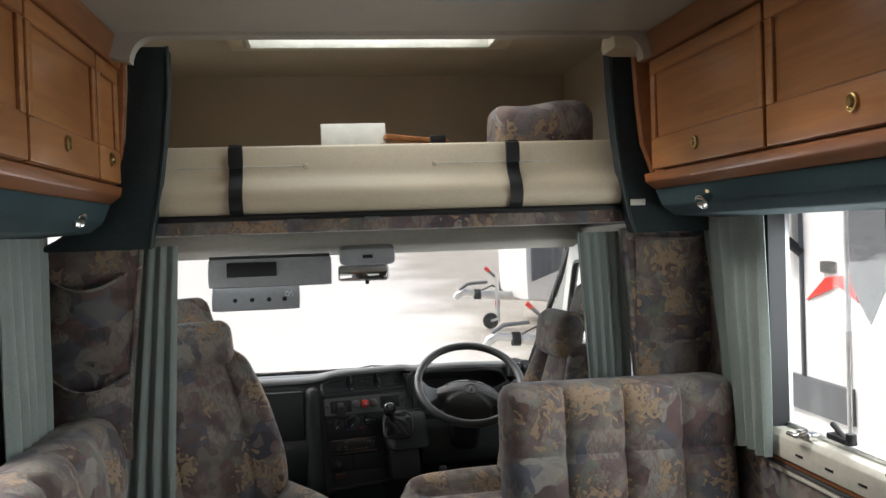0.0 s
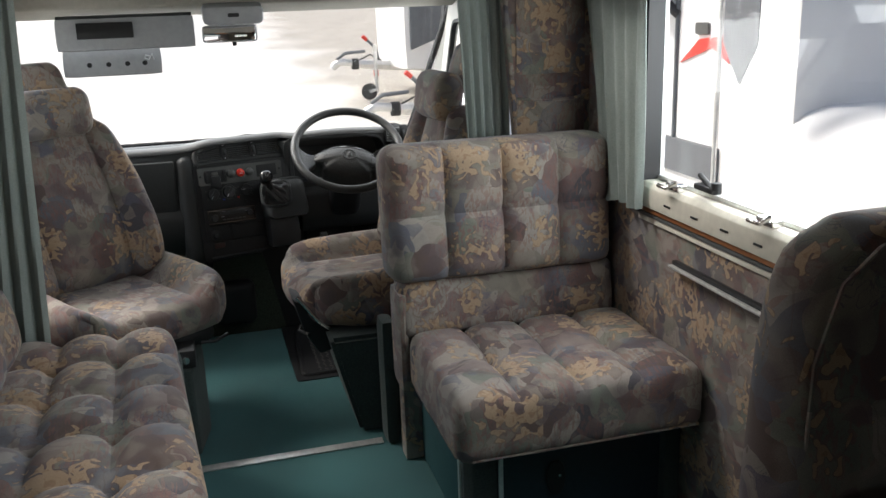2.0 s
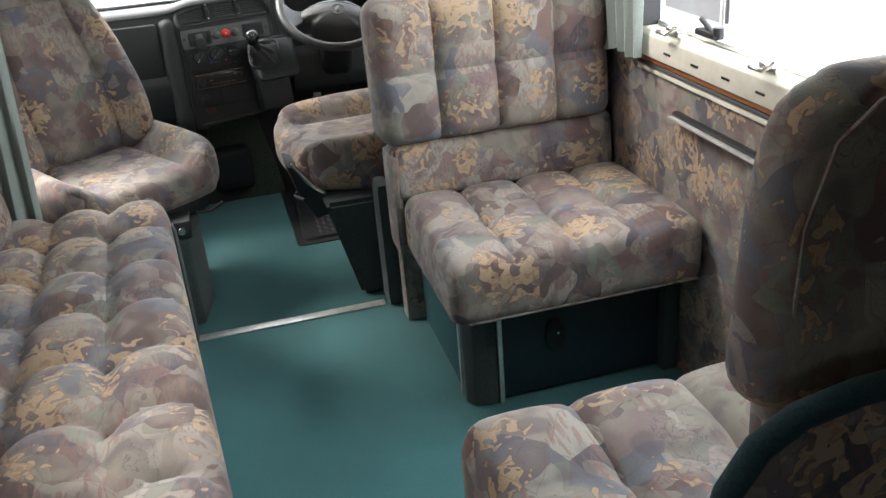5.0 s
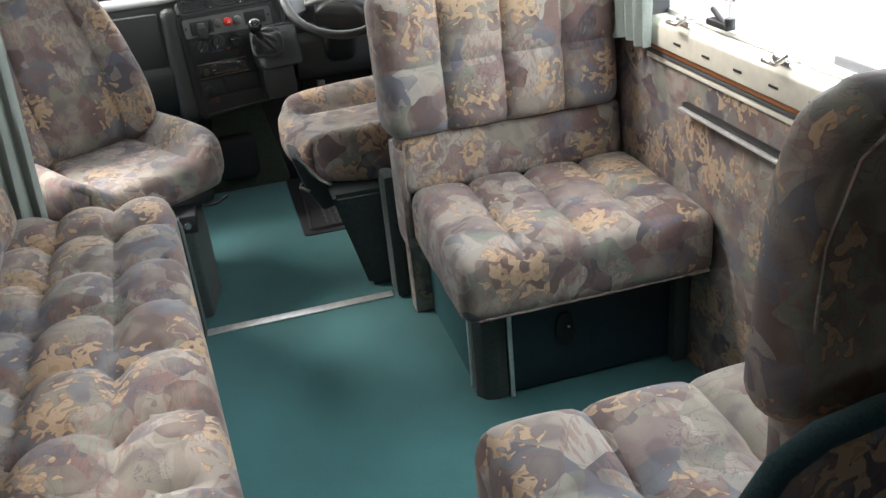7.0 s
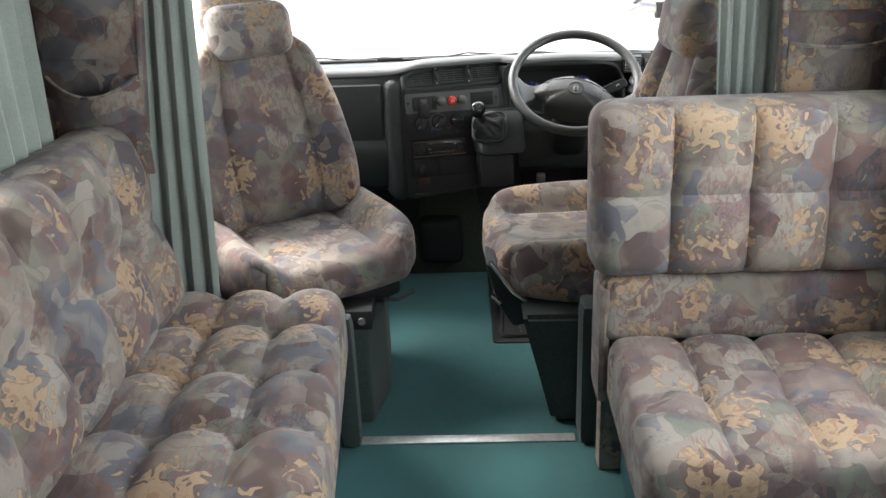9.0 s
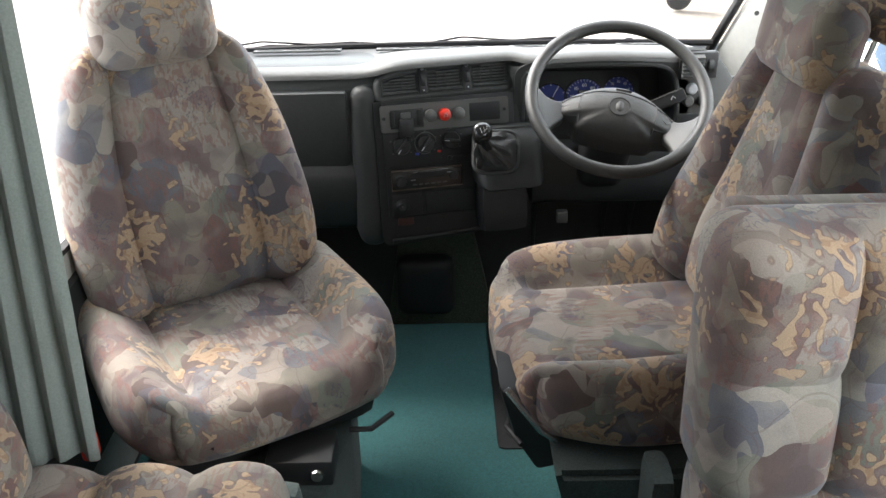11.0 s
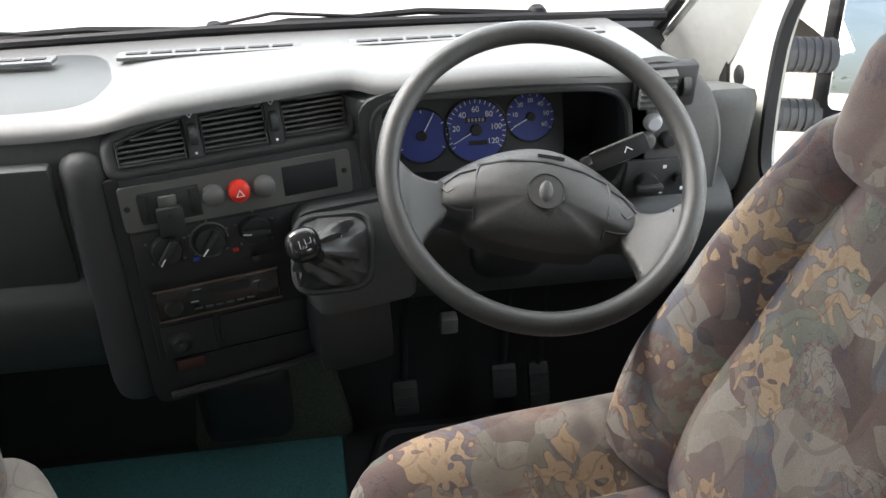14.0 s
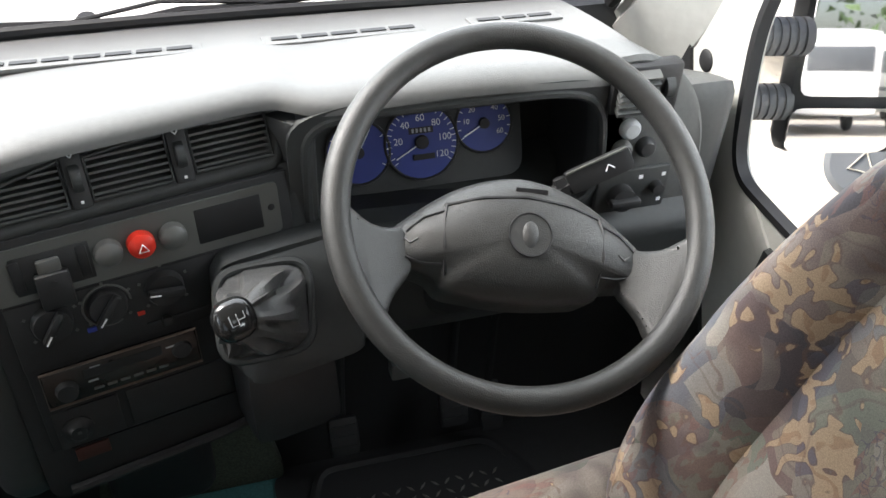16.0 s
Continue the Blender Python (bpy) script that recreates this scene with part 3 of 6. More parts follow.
for x in (-0.43, 0.37):
    st = thing("bunk_strap", (x, 2.7, 1.50), "black webbing strap with a plastic buckle holding the bunk board", "strap", "bunk straps")
    path = [(2.715, 1.71), (2.709, 1.64), (2.696, 1.613), (2.672, 1.59), (2.659, 1.556), (2.667, 1.527), (2.70, 1.505)]
    grid = [[(x + dx * 0.019, y - 0.004, z) for dx in (-1, 0, 1)] for y, z in path]
    part("webbing", sheet(grid, 0.003), BLACK, st)
    part("buckle", placed(soft((0.042, 0.018, 0.062), 0.006, 0.012), pose(x, 2.697, 1.675)), BLACK, st, "black side-release buckle")
    part("clip", placed(soft((0.036, 0.016, 0.02), 0.005, 0.01), pose(x, 2.706, 1.702)), BLACK, st)

pel = thing("cab_pelmet", (0.02, 2.71, 1.41), "velour pelmet with a black rubber strip below the bunk", "pelmet")
part("rubber_strip", join(box(-0.66, 0.70, 2.69, 2.73, 1.495, 1.513, 0.005), tube([(-0.45, 2.688, 1.505), (0.64, 2.688, 1.505)], 0.007, 8)), BLACK, pel, "black rubber strip")
part("valance", placed(soft((1.365, 0.04, 0.044), 0.012, 0.05), pose(0.025, 2.715, 1.478)), FABRIC, pel)
for x in (-0.27, -0.05):
    part("press_catch", box(x - 0.022, x + 0.022, 2.684, 2.690, 1.491, 1.498, 0.002), GREY_PANEL, pel)

# things on the bunk
wb = thing("board_offcut", (-0.09, 2.80, 1.53), "white board standing on the bunk", "board")
part("panel", placed(box(-0.098, 0.098, -0.006, 0.006, 0, 0.26, 0.002), pose(-0.09, 2.80, 1.53, -12, 0, 0)), SILL, wb)
belt = thing("wood_slats", (0.12, 2.83, 1.53), "loose reddish wooden slats lying on the bunk", "slats")
part("slat", placed(box(-0.14, 0.14, -0.025, 0.025, 0, 0.19, 0.003), pose(0.14, 2.88, 1.53, 0, 2, 4)), WOOD_RAIL, belt)
part("slat", placed(box(-0.10, 0.10, -0.02, 0.02, 0, 0.016, 0.003), pose(0.10, 2.83, 1.722, 0, 5, 10)), WOOD, belt)
part("clasp", placed(soft((0.05, 0.03, 0.03), 0.008, 0.012), pose(0.165, 2.82, 1.728)), BLACK, belt, "black plastic clasp")
cu = thing("bunk_cushion", (0.50, 2.86, 1.53), "patchwork velour cushion stowed on the bunk", "cushion")
part("cushion", placed(soft((0.32, 0.20, 0.31), 0.05, 0.03, lambda p, u: p + Vector((0, 0, 0.012 * math.sin(u.x * 3)))), pose(0.50, 2.90, 1.685, 0, 2, 0)), FABRIC, cu)

# ---- dark felt pillars ----
def pillar(s, inner, outer):
    pts = [(s * x, z) for x, z in inner] + [(s * x, z) for x, z in reversed(outer)]
    t = thing("pillar_panel", (s * 0.75, 2.66, 1.42), "dark green felt pillar panel framing the bunk", "pillar", "felt pillars")
    part("panel", prism(pts, "y", 2.628, 2.70, 0.008), FELT, t)
    part("piping", tube([(x, 2.63, z) for x, z in pts[:len(inner)]], 0.0055, 6), CARPET_DARK, t, "grey-green piped edge")
    return t


pillar(1, [(0.652, 1.965), (0.655, 1.85), (0.667, 1.70), (0.682, 1.58), (0.70, 1.47), (0.715, 1.425)],
       [(0.76, 1.965), (0.765, 1.85), (0.78, 1.70), (0.81, 1.60), (0.86, 1.53), (0.965, 1.47), (0.975, 1.425)])
pillar(-1, [(0.595, 1.975), (0.598, 1.85), (0.612, 1.71), (0.63, 1.58), (0.65, 1.48), (0.66, 1.425)],
       [(0.70, 1.975), (0.705, 1.85), (0.715, 1.72), (0.745, 1.62), (0.80, 1.53), (0.90, 1.46), (0.965, 1.425)])
part("label", box(0.70, 0.745, 2.622, 2.626, 1.505, 1.523, 0.001), SILL, bpy.data.objects["pillar_panel"], "small printed maker's plate")


# ---- overhead cupboards ----
def cupboard(name, s, face, y0, y1, doors, knob_z, group):
    """A run of lockers under the ceiling: carcass, top rail, bottom rail, valance and end panel."""
    t = thing(name, (s * (face + W) / 2, (y0 + y1) / 2, 1.46), "cherry-veneered overhead locker with a dark green lower edge", "overhead locker", group)
    a, b = sorted((s * (face + 0.03), s * (W - 0.002)))
    part("carcass", box(a, b, y0, y1 - 0.03, 1.575, 1.972), WOOD, t)
    part("top_rail", prism([(s * (face - 0.005), 1.905), (s * (face - 0.022), 1.972), (s * (face + 0.03), 1.972), (s * (face + 0.03), 1.905)], "y", y0, y1 - 0.02, 0.004), WOOD_RAIL, t)
    part("bottom_rail", prism([(s * (face + 0.0), 1.592), (s * (face + 0.03), 1.592), (s * (face + 0.07), 1.545), (s * (face + 0.03), 1.548), (s * (face + 0.004), 1.568)], "y", y0, y1 - 0.02, 0.004), WOOD_RAIL, t)
    part("valance", prism([(s * (face + 0.03), 1.548), (s * (face + 0.05), 1.50), (s * (face + 0.085), 1.472), (s * (W - 0.03), 1.462), (s * (W - 0.03), 1.55)], "y", y0, y1 - 0.022, 0.006), TEAL_FELT, t, "dark teal felt underside")
    edge = [(face - 0.02, 1.968), (face - 0.012, 1.80), (face + 0.0, 1.68), (face + 0.03, 1.595), (face + 0.09, 1.52), (face + 0.20, 1.465), (W - 0.01, 1.455)]
    pts = [(s * x, z) for x, z in edge] + [(s * (W - 0.01), 1.968)]
    part("end_panel", prism(pts, "y", y1 - 0.02, y1 + 0.012, 0.006), WOOD_RAIL, t, "curved solid-wood end panel")
    for d0, d1, knob in doors:
        x0, x1 = sorted((s * (face + 0.006), s * (face + 0.028)))
        z0, z1 = 1.598, 1.90
        d = part("door", box(x0, x1, d0 + 0.003, d1 - 0.003, z0, z1, 0.004), WOOD, t)
        fx = sorted((s * (face - 0.002), s * (face + 0.008)))
        inset = 0.035
        # raised arched frame round a recessed field
        zr = z0 + 0.085
        part("rail_low", box(*fx, d0 + 0.004, d1 - 0.004, z0 + 0.001, zr, 0.004), WOOD, d)
        part("rail_top", box(*fx, d0 + 0.004, d1 - 0.004, z1 - 0.04, z1 - 0.001, 0.004), WOOD, d)
        part("stile", box(*fx, d0 + 0.004, d0 + inset, zr, z1 - 0.04, 0.004), WOOD, d)
        part("stile", box(*fx, d1 - inset, d1 - 0.004, zr, z1 - 0.04, 0.004), WOOD, d)
        part("bead", tube([(s * (face + 0.004), d0 + inset, zr), (s * (face + 0.004), d1 - inset, zr), (s * (face + 0.004), d1 - inset, z1 - 0.04), (s * (face + 0.004), d0 + inset, z1 - 0.04)], 0.004, 6, True), WOOD_RAIL, d)
        k = part("knob", lathe([(0, 0.011), (0.008, 0.0105), (0.010, 0.007), (0.0115, 0.004), (0.0135, 0.007), (0.0165, 0.006), (0.0175, 0), (0, 0)], toward((s * (face - 0.002), knob, knob_z), (-s, 0, 0)), 18), BRASS, d, "round brass push knob")
    return t


TEAL_FELT = material("dark_teal_felt", (0.014, 0.04, 0.046), 0.95, grain=0.25, grain_scale=240, stain=0.15, bump=0.5, bump_scale=420)
cupboard("overhead_locker", 1, 0.72, 0.55, 2.585, [(1.868, 2.50, 2.205), (1.23, 1.862, 1.555), (0.58, 1.224, 0.9)], 1.645, "lockers on both sides")
cupboard("overhead_locker", -1, 0.715, 0.55, 2.60, [(2.345, 2.565, 2.455), (1.835, 2.339, 2.07), (1.2, 1.829, 1.5), (0.58, 1.194, 0.9)], 1.655, "lockers on both sides")
for s, x, y, z in ((1, 0.775, 2.23, 1.523), (-1, 0.80, 2.35, 1.525)):
    t = thing("reading_light", (s * x, y, z), "small brass reading light under the lockers", "reading light", "reading lights")
    m = toward((s * x, y, z), (-s * 0.8, -0.3, -0.5))
    part("base", lathe([(0, 0), (0.018, 0), (0.02, 0.008), (0.008, 0.014), (0, 0.014)], m, 16), BRASS, t)
    part("head", lathe([(0, 0.012), (0.008, 0.012), (0.011, 0.025), (0.02, 0.05), (0.018, 0.052), (0, 0.04)], m, 16), CHROME, t)

vent = thing("roof_vent", (0.27, 1.81, 1.95), "square rooflight in a grey frame in the ceiling", "rooflight", kind="structure")
part("frame", ring([(0.07, 1.55), (0.47, 1.55), (0.47, 2.075), (0.07, 2.075)], [(0.11, 1.60), (0.43, 1.60), (0.43, 2.03), (0.11, 2.03)], "z", 1.952, 1.976), VISOR, vent)
part("dome", box(0.09, 0.45, 1.58, 2.05, 2.035, 2.04), clear_glass("milky_dome_small", (0.95, 0.95, 0.95), 0.04), vent, "milky rooflight dome").visible_shadow = False

# ---- curtains ----
def hang(name, label, *args):
    t = thing(name, ((args[0][0] + args[1][0]) / 2, (args[0][1] + args[1][1]) / 2, args[2][2]), label, "curtain", "sage curtains")
    part("cloth", curtain(*args), CURTAIN, t)
    return t


hang("window_curtain", "sage green curtain gathered beside the side window", (0.95, 2.32, 1.475), (0.945, 2.69, 1.475), (0.938, 2.285, 0.835), (0.945, 2.54, 0.815), 5, 0.014, 3)
hang("window_curtain", "sage green curtain gathered beside the side window", (-0.945, 2.30, 1.475), (-0.94, 2.66, 1.475), (-0.925, 2.30, 0.83), (-0.93, 2.6, 0.83), 5, 0.014, 5)
hang("cab_curtain", "sage green cab curtain gathered beside the opening", (-0.745, 2.80, 1.43), (-0.615, 2.80, 1.43), (-0.865, 2.80, 0.45), (-0.665, 2.82, 0.45), 4, 0.013, 7)
hang("cab_curtain", "sage green cab curtain gathered beside the opening", (0.585, 2.79, 1.43), (0.745, 2.80, 1.43), (0.628, 2.80, 0.6), (0.745, 2.80, 0.6), 5, 0.014, 9)


# ---- living space seats ----
def tufts(nx, ny, hx, hy, puff, sink):
    """Pillows between tuft rows: how far a point of the top is pushed out."""
    def f(x, y):
        u, v = (x / hx + 1) / 2 * nx, (y / hy + 1) / 2 * ny
        if ny > 8:
            v -= 0.20 * abs(math.sin(math.pi * u)) ** 0.7
        a, b = abs(math.sin(math.pi * u)), abs(math.sin(math.pi * v))
        edge = min(1, 5 * (1 - abs(x / hx))) * min(1, 5 * (1 - abs(y / hy)))
        low = 0.45 if ny == 2 else 0.0
        return puff * (a ** 0.40) * (low + (1 - low) * b ** 0.45) - sink * (1 - a) ** 3 * (1 - b) ** 3 * edge
    return f


def pad(size, r, nx, ny, puff, sink, step=0.018, extra=None):
    """A tufted pad, thick along z, face up."""
    f = tufts(nx, ny, size[0] / 2, size[1] / 2, puff, sink)
    def shape(p, u):
        w = max(0, u.z) ** 2 if u.z > 0 else 0
        q = Vector((p.x, p.y, p.z + f(p.x, p.y) * w))
        return extra(q, u) if extra else q
    return soft(size, r, step, shape)


bench = thing("front_bench", (0.67, 2.4, 0), "dinette bench in patchwork velour on a dark teal box", "bench seat")
part("box", box(0.392, 0.975, 2.165, 2.74, 0.0, 0.292, 0.004), TEAL_BOARD, bench)
part("front_panel", box(0.47, 0.93, 2.128, 2.164, 0.012, 0.285, 0.003), NAVY_BOARD, bench, "dark navy front panel")
part("plinth", box(0.93, 0.976, 2.10, 2.164, 0.0, 0.29, 0.004), CARPET_DARK, bench)
han = part("handle", placed(soft((0.055, 0.012, 0.10), 0.006, 0.01, lambda p, u: Vector((p.x * math.sqrt(max(0.05, 1 - 0.8 * u.z ** 2)), p.y, p.z))), pose(0.625, 2.124, 0.175)), BLACK, bench, "oval black flush handle")
part("latch", lathe([(0, 0.004), (0.004, 0.003), (0.005, 0), (0, 0)], toward((0.632, 2.116, 0.185), (0, -1, 0)), 10), CHROME, han)
part("corner_post", prism([(0.388, 2.20), (0.382, 2.16), (0.40, 2.132), (0.435, 2.122), (0.466, 2.126), (0.466, 2.165), (0.41, 2.20)], "z", 0, 0.295, 0.003), CARPET_DARK, bench, "rounded felt corner post")
part("edge_strip", box(0.382, 0.391, 2.20, 2.213, 0.0, 0.296, 0.002), ALU, bench, "aluminium edging")
part("edge_strip", box(0.466, 0.478, 2.117, 2.127, 0.0, 0.296, 0.002), ALU, bench, "aluminium edging")
part("edge_strip", box(0.378, 0.391, 2.70, 2.712, 0.0, 0.30, 0.002), ALU, bench, "aluminium edging")
part("trim_rail", tube([(0.386, 2.74, 0.305), (0.386, 2.20, 0.305), (0.40, 2.145, 0.305), (0.45, 2.118, 0.305), (0.97, 2.118, 0.305)], 0.013, 8), BLACK, bench, "black rubber edge rail")
part("end_panel", placed(soft((0.05, 0.10, 0.43), 0.02, 0.03), pose(0.322, 2.80, 0.215)), CARPET_DARK, bench, "felt-covered end panel")
part("seat_cushion", placed(pad((0.655, 0.50, 0.155), 0.035, 4, 2, 0.024, 0.020), pose(0.648, 2.235, 0.405)), FABRIC, bench)
part("seat_piping", tube([(0.330, 2.43, 0.338), (0.330, 2.03, 0.338), (0.36, 1.995, 0.338), (0.96, 1.995, 0.338)], 0.005, 6), FABRIC, bench)
part("lower_back", placed(pad((0.66, 0.17, 0.09), 0.025, 4, 1, 0.008, 0.004), pose(0.64, 2.545, 0.545, 84, 0, 0)), FABRIC, bench)
part("back_board", box(0.335, 0.972, 2.64, 2.70, 0.0, 0.99, 0.01), FABRIC, bench)
part("lower_side", placed(soft((0.03, 0.13, 0.30), 0.014, 0.03), pose(0.318, 2.56, 0.45, 0, 0, 0)), FABRIC, bench)
part("backrest", placed(pad((0.675, 0.39, 0.15), 0.05, 4, 2, 0.030, 0.014, 0.014), pose(0.622, 2.575, 0.815, 86, 0, 0)), FABRIC, bench)

rail = thing("table_rail", (0.972, 1.97, 0.70), "dark metal table rail on the velour wall", "table rail")
part("bar", box(0.962, 0.978, 1.30, 2.16, 0.712, 0.724, 0.003), DASH_DARK, rail)
part("lip", box(0.950, 0.963, 1.30, 2.16, 0.707, 0.714, 0.002), ALU, rail)

# sofa along the other wall
sofa = thing("side_sofa", (-0.6, 1.7, 0), "long side sofa in tufted patchwork velour", "sofa")
SY0, SY1 = 0.55, 2.745
part("base", box(-0.975, -0.36, SY0, SY1 - 0.03, 0.0, 0.33), TEAL_BOARD, sofa)
part("end_panel", placed(soft((0.06, 0.05, 0.415), 0.02, 0.03), pose(-0.335, 2.775, 0.207)), CARPET_DARK, sofa, "felt-covered end panel")
part("end_board", box(-0.97, -0.37, 2.748, 2.775, 0, 0.36, 0.004), CARPET_DARK, sofa)
def slant(q, u):
    q = q.copy()
    w = (u.x + 1) / 2
    y = q.y + (SY0 + SY1) / 2
    q.x += w * 0.10 * (SY1 - y) / 1.2
    return q
part("seat_cushion", placed(pad((0.46, SY1 - SY0, 0.16), 0.035, 3, 10, 0.042, 0.036, 0.013, slant), pose(-0.545, (SY0 + SY1) / 2, 0.40)), FABRIC, sofa)
part("backrest", placed(pad((0.50, SY1 - SY0 - 0.02, 0.15), 0.05, 2, 10, 0.036, 0.028, 0.015), pose(-0.845, (SY0 + SY1) / 2 - 0.01, 0.715, 0, 80, 0)), FABRIC, sofa)

# bench that faces forward, with its back to the walker
near = thing("rear_bench", (0.6, 1.1, 0), "forward-facing dinette bench in patchwork velour", "bench seat")
part("box", box(0.30, 0.975, 0.96, 1.361, 0.0, 0.33, 0.004), TEAL_BOARD, near)
part("seat_cushion", placed(pad((0.80, 0.441, 0.17), 0.05, 4, 2, 0.022, 0.016), pose(0.565, 1.205, 0.425)), FABRIC, near)
part("lower_back", placed(soft((0.50, 0.12, 0.34), 0.05, 0.025), pose(0.735, 1.05, 0.64, -3, 0, 0)), FABRIC, near)
part("backrest", placed(soft((0.52, 0.115, 0.41), 0.05, 0.022, lambda p, u: Vector((p.x - 0.02 * (1 - u.z) * (u.x < 0) + (0.05 * max(0, u.z) ** 3 if u.x < 0 else 0), p.y, p.z))), pose(0.73, 1.055, 0.930, -4, 0, 0)), FABRIC, near)
part("backrest_piping", tube([(0.475, 1.003, 0.80), (0.475, 0.996, 0.98), (0.50, 0.992, 1.075), (0.545, 0.990, 1.115), (0.62, 0.989, 1.132), (0.96, 0.989, 1.135)], 0.003, 6), FABRIC, near)
edge = [(0.345, 0.0), (0.345, 0.63), (0.36, 0.70), (0.395, 0.755), (0.445, 0.785), (0.52, 0.798), (0.975, 0.802)]
part("partition", prism(edge + [(0.975, 0.0)], "y", 0.92, 0.945, 0.003), FABRIC, near, "velour-faced partition behind the bench")
part("edge", tube([(x, 0.932, z) for x, z in edge], 0.017, 10), TEAL_FELT, near, "dark green padded edge")

# ---- structure: cab ----
structure("wall_firewall", prism([(4.30, -0.1), (4.30, 0.79), (4.22, 0.785), (4.10, 0.45), (4.02, 0.12), (3.98, -0.1)], "x", -0.86, 0.86), DASH_DARK, "dark padded bulkhead under the windscreen", "bulkhead")
structure("floor_footwell", box(-0.86, 0.86, 3.97, 4.10, -0.06, -0.012), DASH_DARK, "dark rubber floor of the footwells", "floor")
structure("ceiling_cab", join(box(-0.90, 0.90, 2.765, 3.64, 1.460, 1.488), prism([(3.60, 1.40), (3.60, 1.47), (3.78, 1.43), (3.80, 1.375), (3.74, 1.365)], "x", -0.90, 0.90, 0.01)), HEADLINER, "beige cab headliner", "ceiling")


for s, nm in ((1, "door_1"), (-1, "door_2")):
    t = thing(nm, (s * 0.87, 3.4, 0), "grey painted cab door with a black window seal", "cab door", kind="structure")
    win = rounded([(2.95, 0.66), (3.60, 0.625), (3.80, 0.622), (3.905, 0.625), (3.935, 0.74), (3.955, 0.90), (3.74, 1.31), (2.95, 1.36)], [0.05, 0.1, 0.06, 0.07, 0.06, 0.08, 0.05, 0.05])
    out = rounded([(2.78, 0.0), (3.60, 0.0), (3.80, 0.20), (3.94, 0.50), (4.06, 0.70), (4.13, 0.86), (3.78, 1.44), (2.78, 1.46)], [0.05, 0.1, 0.1, 0.05, 0.05, 0.05, 0.05, 0.05])
    part("frame", ring(out, win, "x", *sorted((s * 0.845, s * 0.874))), DOOR_GREY, t)
    seal_in = inset(win, 0.012)
    part("seal", ring(win, seal_in, "x", *sorted((s * 0.842, s * 0.862))), BLACK, t, "black rubber window seal")
    part("window_glass", prism(inset(win, 0.008), "x", *sorted((s * 0.864, s * 0.868))), GLASS, t, "clear side glass").visible_shadow = False
    part("lining", placed(soft((0.05, 0.95, 0.42), 0.02, 0.05), pose(s * 0.85, 3.30, 0.38)), DASH, t, "dark plastic door lining")
    for y, z, rr in ((4.072, 0.757, 0.019), (4.03, 0.615, 0.024)):
        part("grommet", lathe([(0, 0.004), (rr * 0.8, 0.004), (rr, 0.001), (rr, 0), (0, 0)], toward((s * 0.8445, y - 0.03, z), (-s, 0, 0)), 18), BLACK, t, "black rubber grommet")
    part("pressing", placed(soft((0.012, 0.10, 0.035), 0.005, 0.015), pose(s * 0.846, 3.80, 0.585, 35, 0, 0)), DOOR_GREY, t)
    # door surround
    structure("trim", ring([tuple(Vector((3.4, 0.7)) + (Vector(p) - Vector((3.4, 0.7))) * 1.05) for p in out], out, "x", *sorted((s * 0.838, s * 0.90))), BLACK, "black rubber door aperture seal", "door seal")
    structure("wall_cab", join(box(*sorted((s * 0.86, s * 0.92)), 2.765, 2.80, 0, 1.46), box(*sorted((s * 0.91, s * 0.93)), 2.78, 3.98, -0.05, 0.56), box(*sorted((s * 0.84, s * 0.92)), 2.765, 3.9, 1.40, 1.50)), HEADLINER, "cab side shell", "wall")
    structure("wall_kick", prism([(3.60, -0.05), (4.32, -0.05), (4.32, 0.80), (4.15, 0.80), (3.97, 0.50), (3.82, 0.15)], "x", *sorted((s * 0.877, s * 0.907))), DASH_DARK, "dark panel beside the footwell", "wall")
    # windscreen pillar
    t = thing("windscreen_pillar", (s * 0.75, 4.0, 0.8), "light grey plastic windscreen pillar trim", "windscreen pillar", "windscreen pillars")
    lo, hi = Vector((s * 0.752, 4.185, 0.79)), Vector((s * 0.855, 3.76, 1.38))
    sec_lo = [lo, Vector((s * 0.842, 4.090, 0.72)), Vector((s * 0.875, 4.15, 0.74)), lo + Vector((s * 0.03, 0.05, 0))]
    sec_hi = [hi, hi + Vector((s * 0.012, -0.03, 0)), hi + Vector((s * 0.04, 0.02, 0)), hi + Vector((s * 0.02, 0.05, 0))]
    sec_lo = [p - (q - p) * 0.17 for p, q in zip(sec_lo, sec_hi)]
    bm = bmesh.new()
    rows = []
    for i in range(7):
        f = i / 6
        bow = Vector((s * 0.012, 0.0, 0.02)) * math.sin(math.pi * f)
        rows.append([bm.verts.new(p.lerp(q, f) + bow) for p, q in zip(sec_lo, sec_hi)])
    for r0, r1 in zip(rows, rows[1:]):
        for j in range(4):
            bm.faces.new((r0[j], r0[(j + 1) % 4], r1[(j + 1) % 4], r1[j]))
    bm.faces.new(rows[0]), bm.faces.new(rows[-1])
    bmesh.ops.recalc_face_normals(bm, faces=bm.faces[:])
    bmesh.ops.bevel(bm, geom=[e for e in bm.edges if len(e.link_faces) == 2 and e.calc_face_angle(0) > 0.6], offset=0.012, segments=2, affect="EDGES")
    part("trim", bm, PILLAR_GREY, t)
    part("edge_seal", tube([lo + Vector((-s * 0.004, 0.03, 0.0)), lo.lerp(hi, 0.5) + Vector((s * 0.006, 0.035, 0.02)), hi + Vector((0, 0.03, 0))], 0.013, 8), BLACK, t, "black glass edge")
    part("screw", lathe([(0, 0.003), (0.006, 0.002), (0.007, 0), (0, 0)], toward(lo.lerp(hi, 0.25) + Vector((s * 0.035, -0.045, 0.0)), (-s * 0.5, -0.8, 0.4)), 10), DASH_DARK, t)

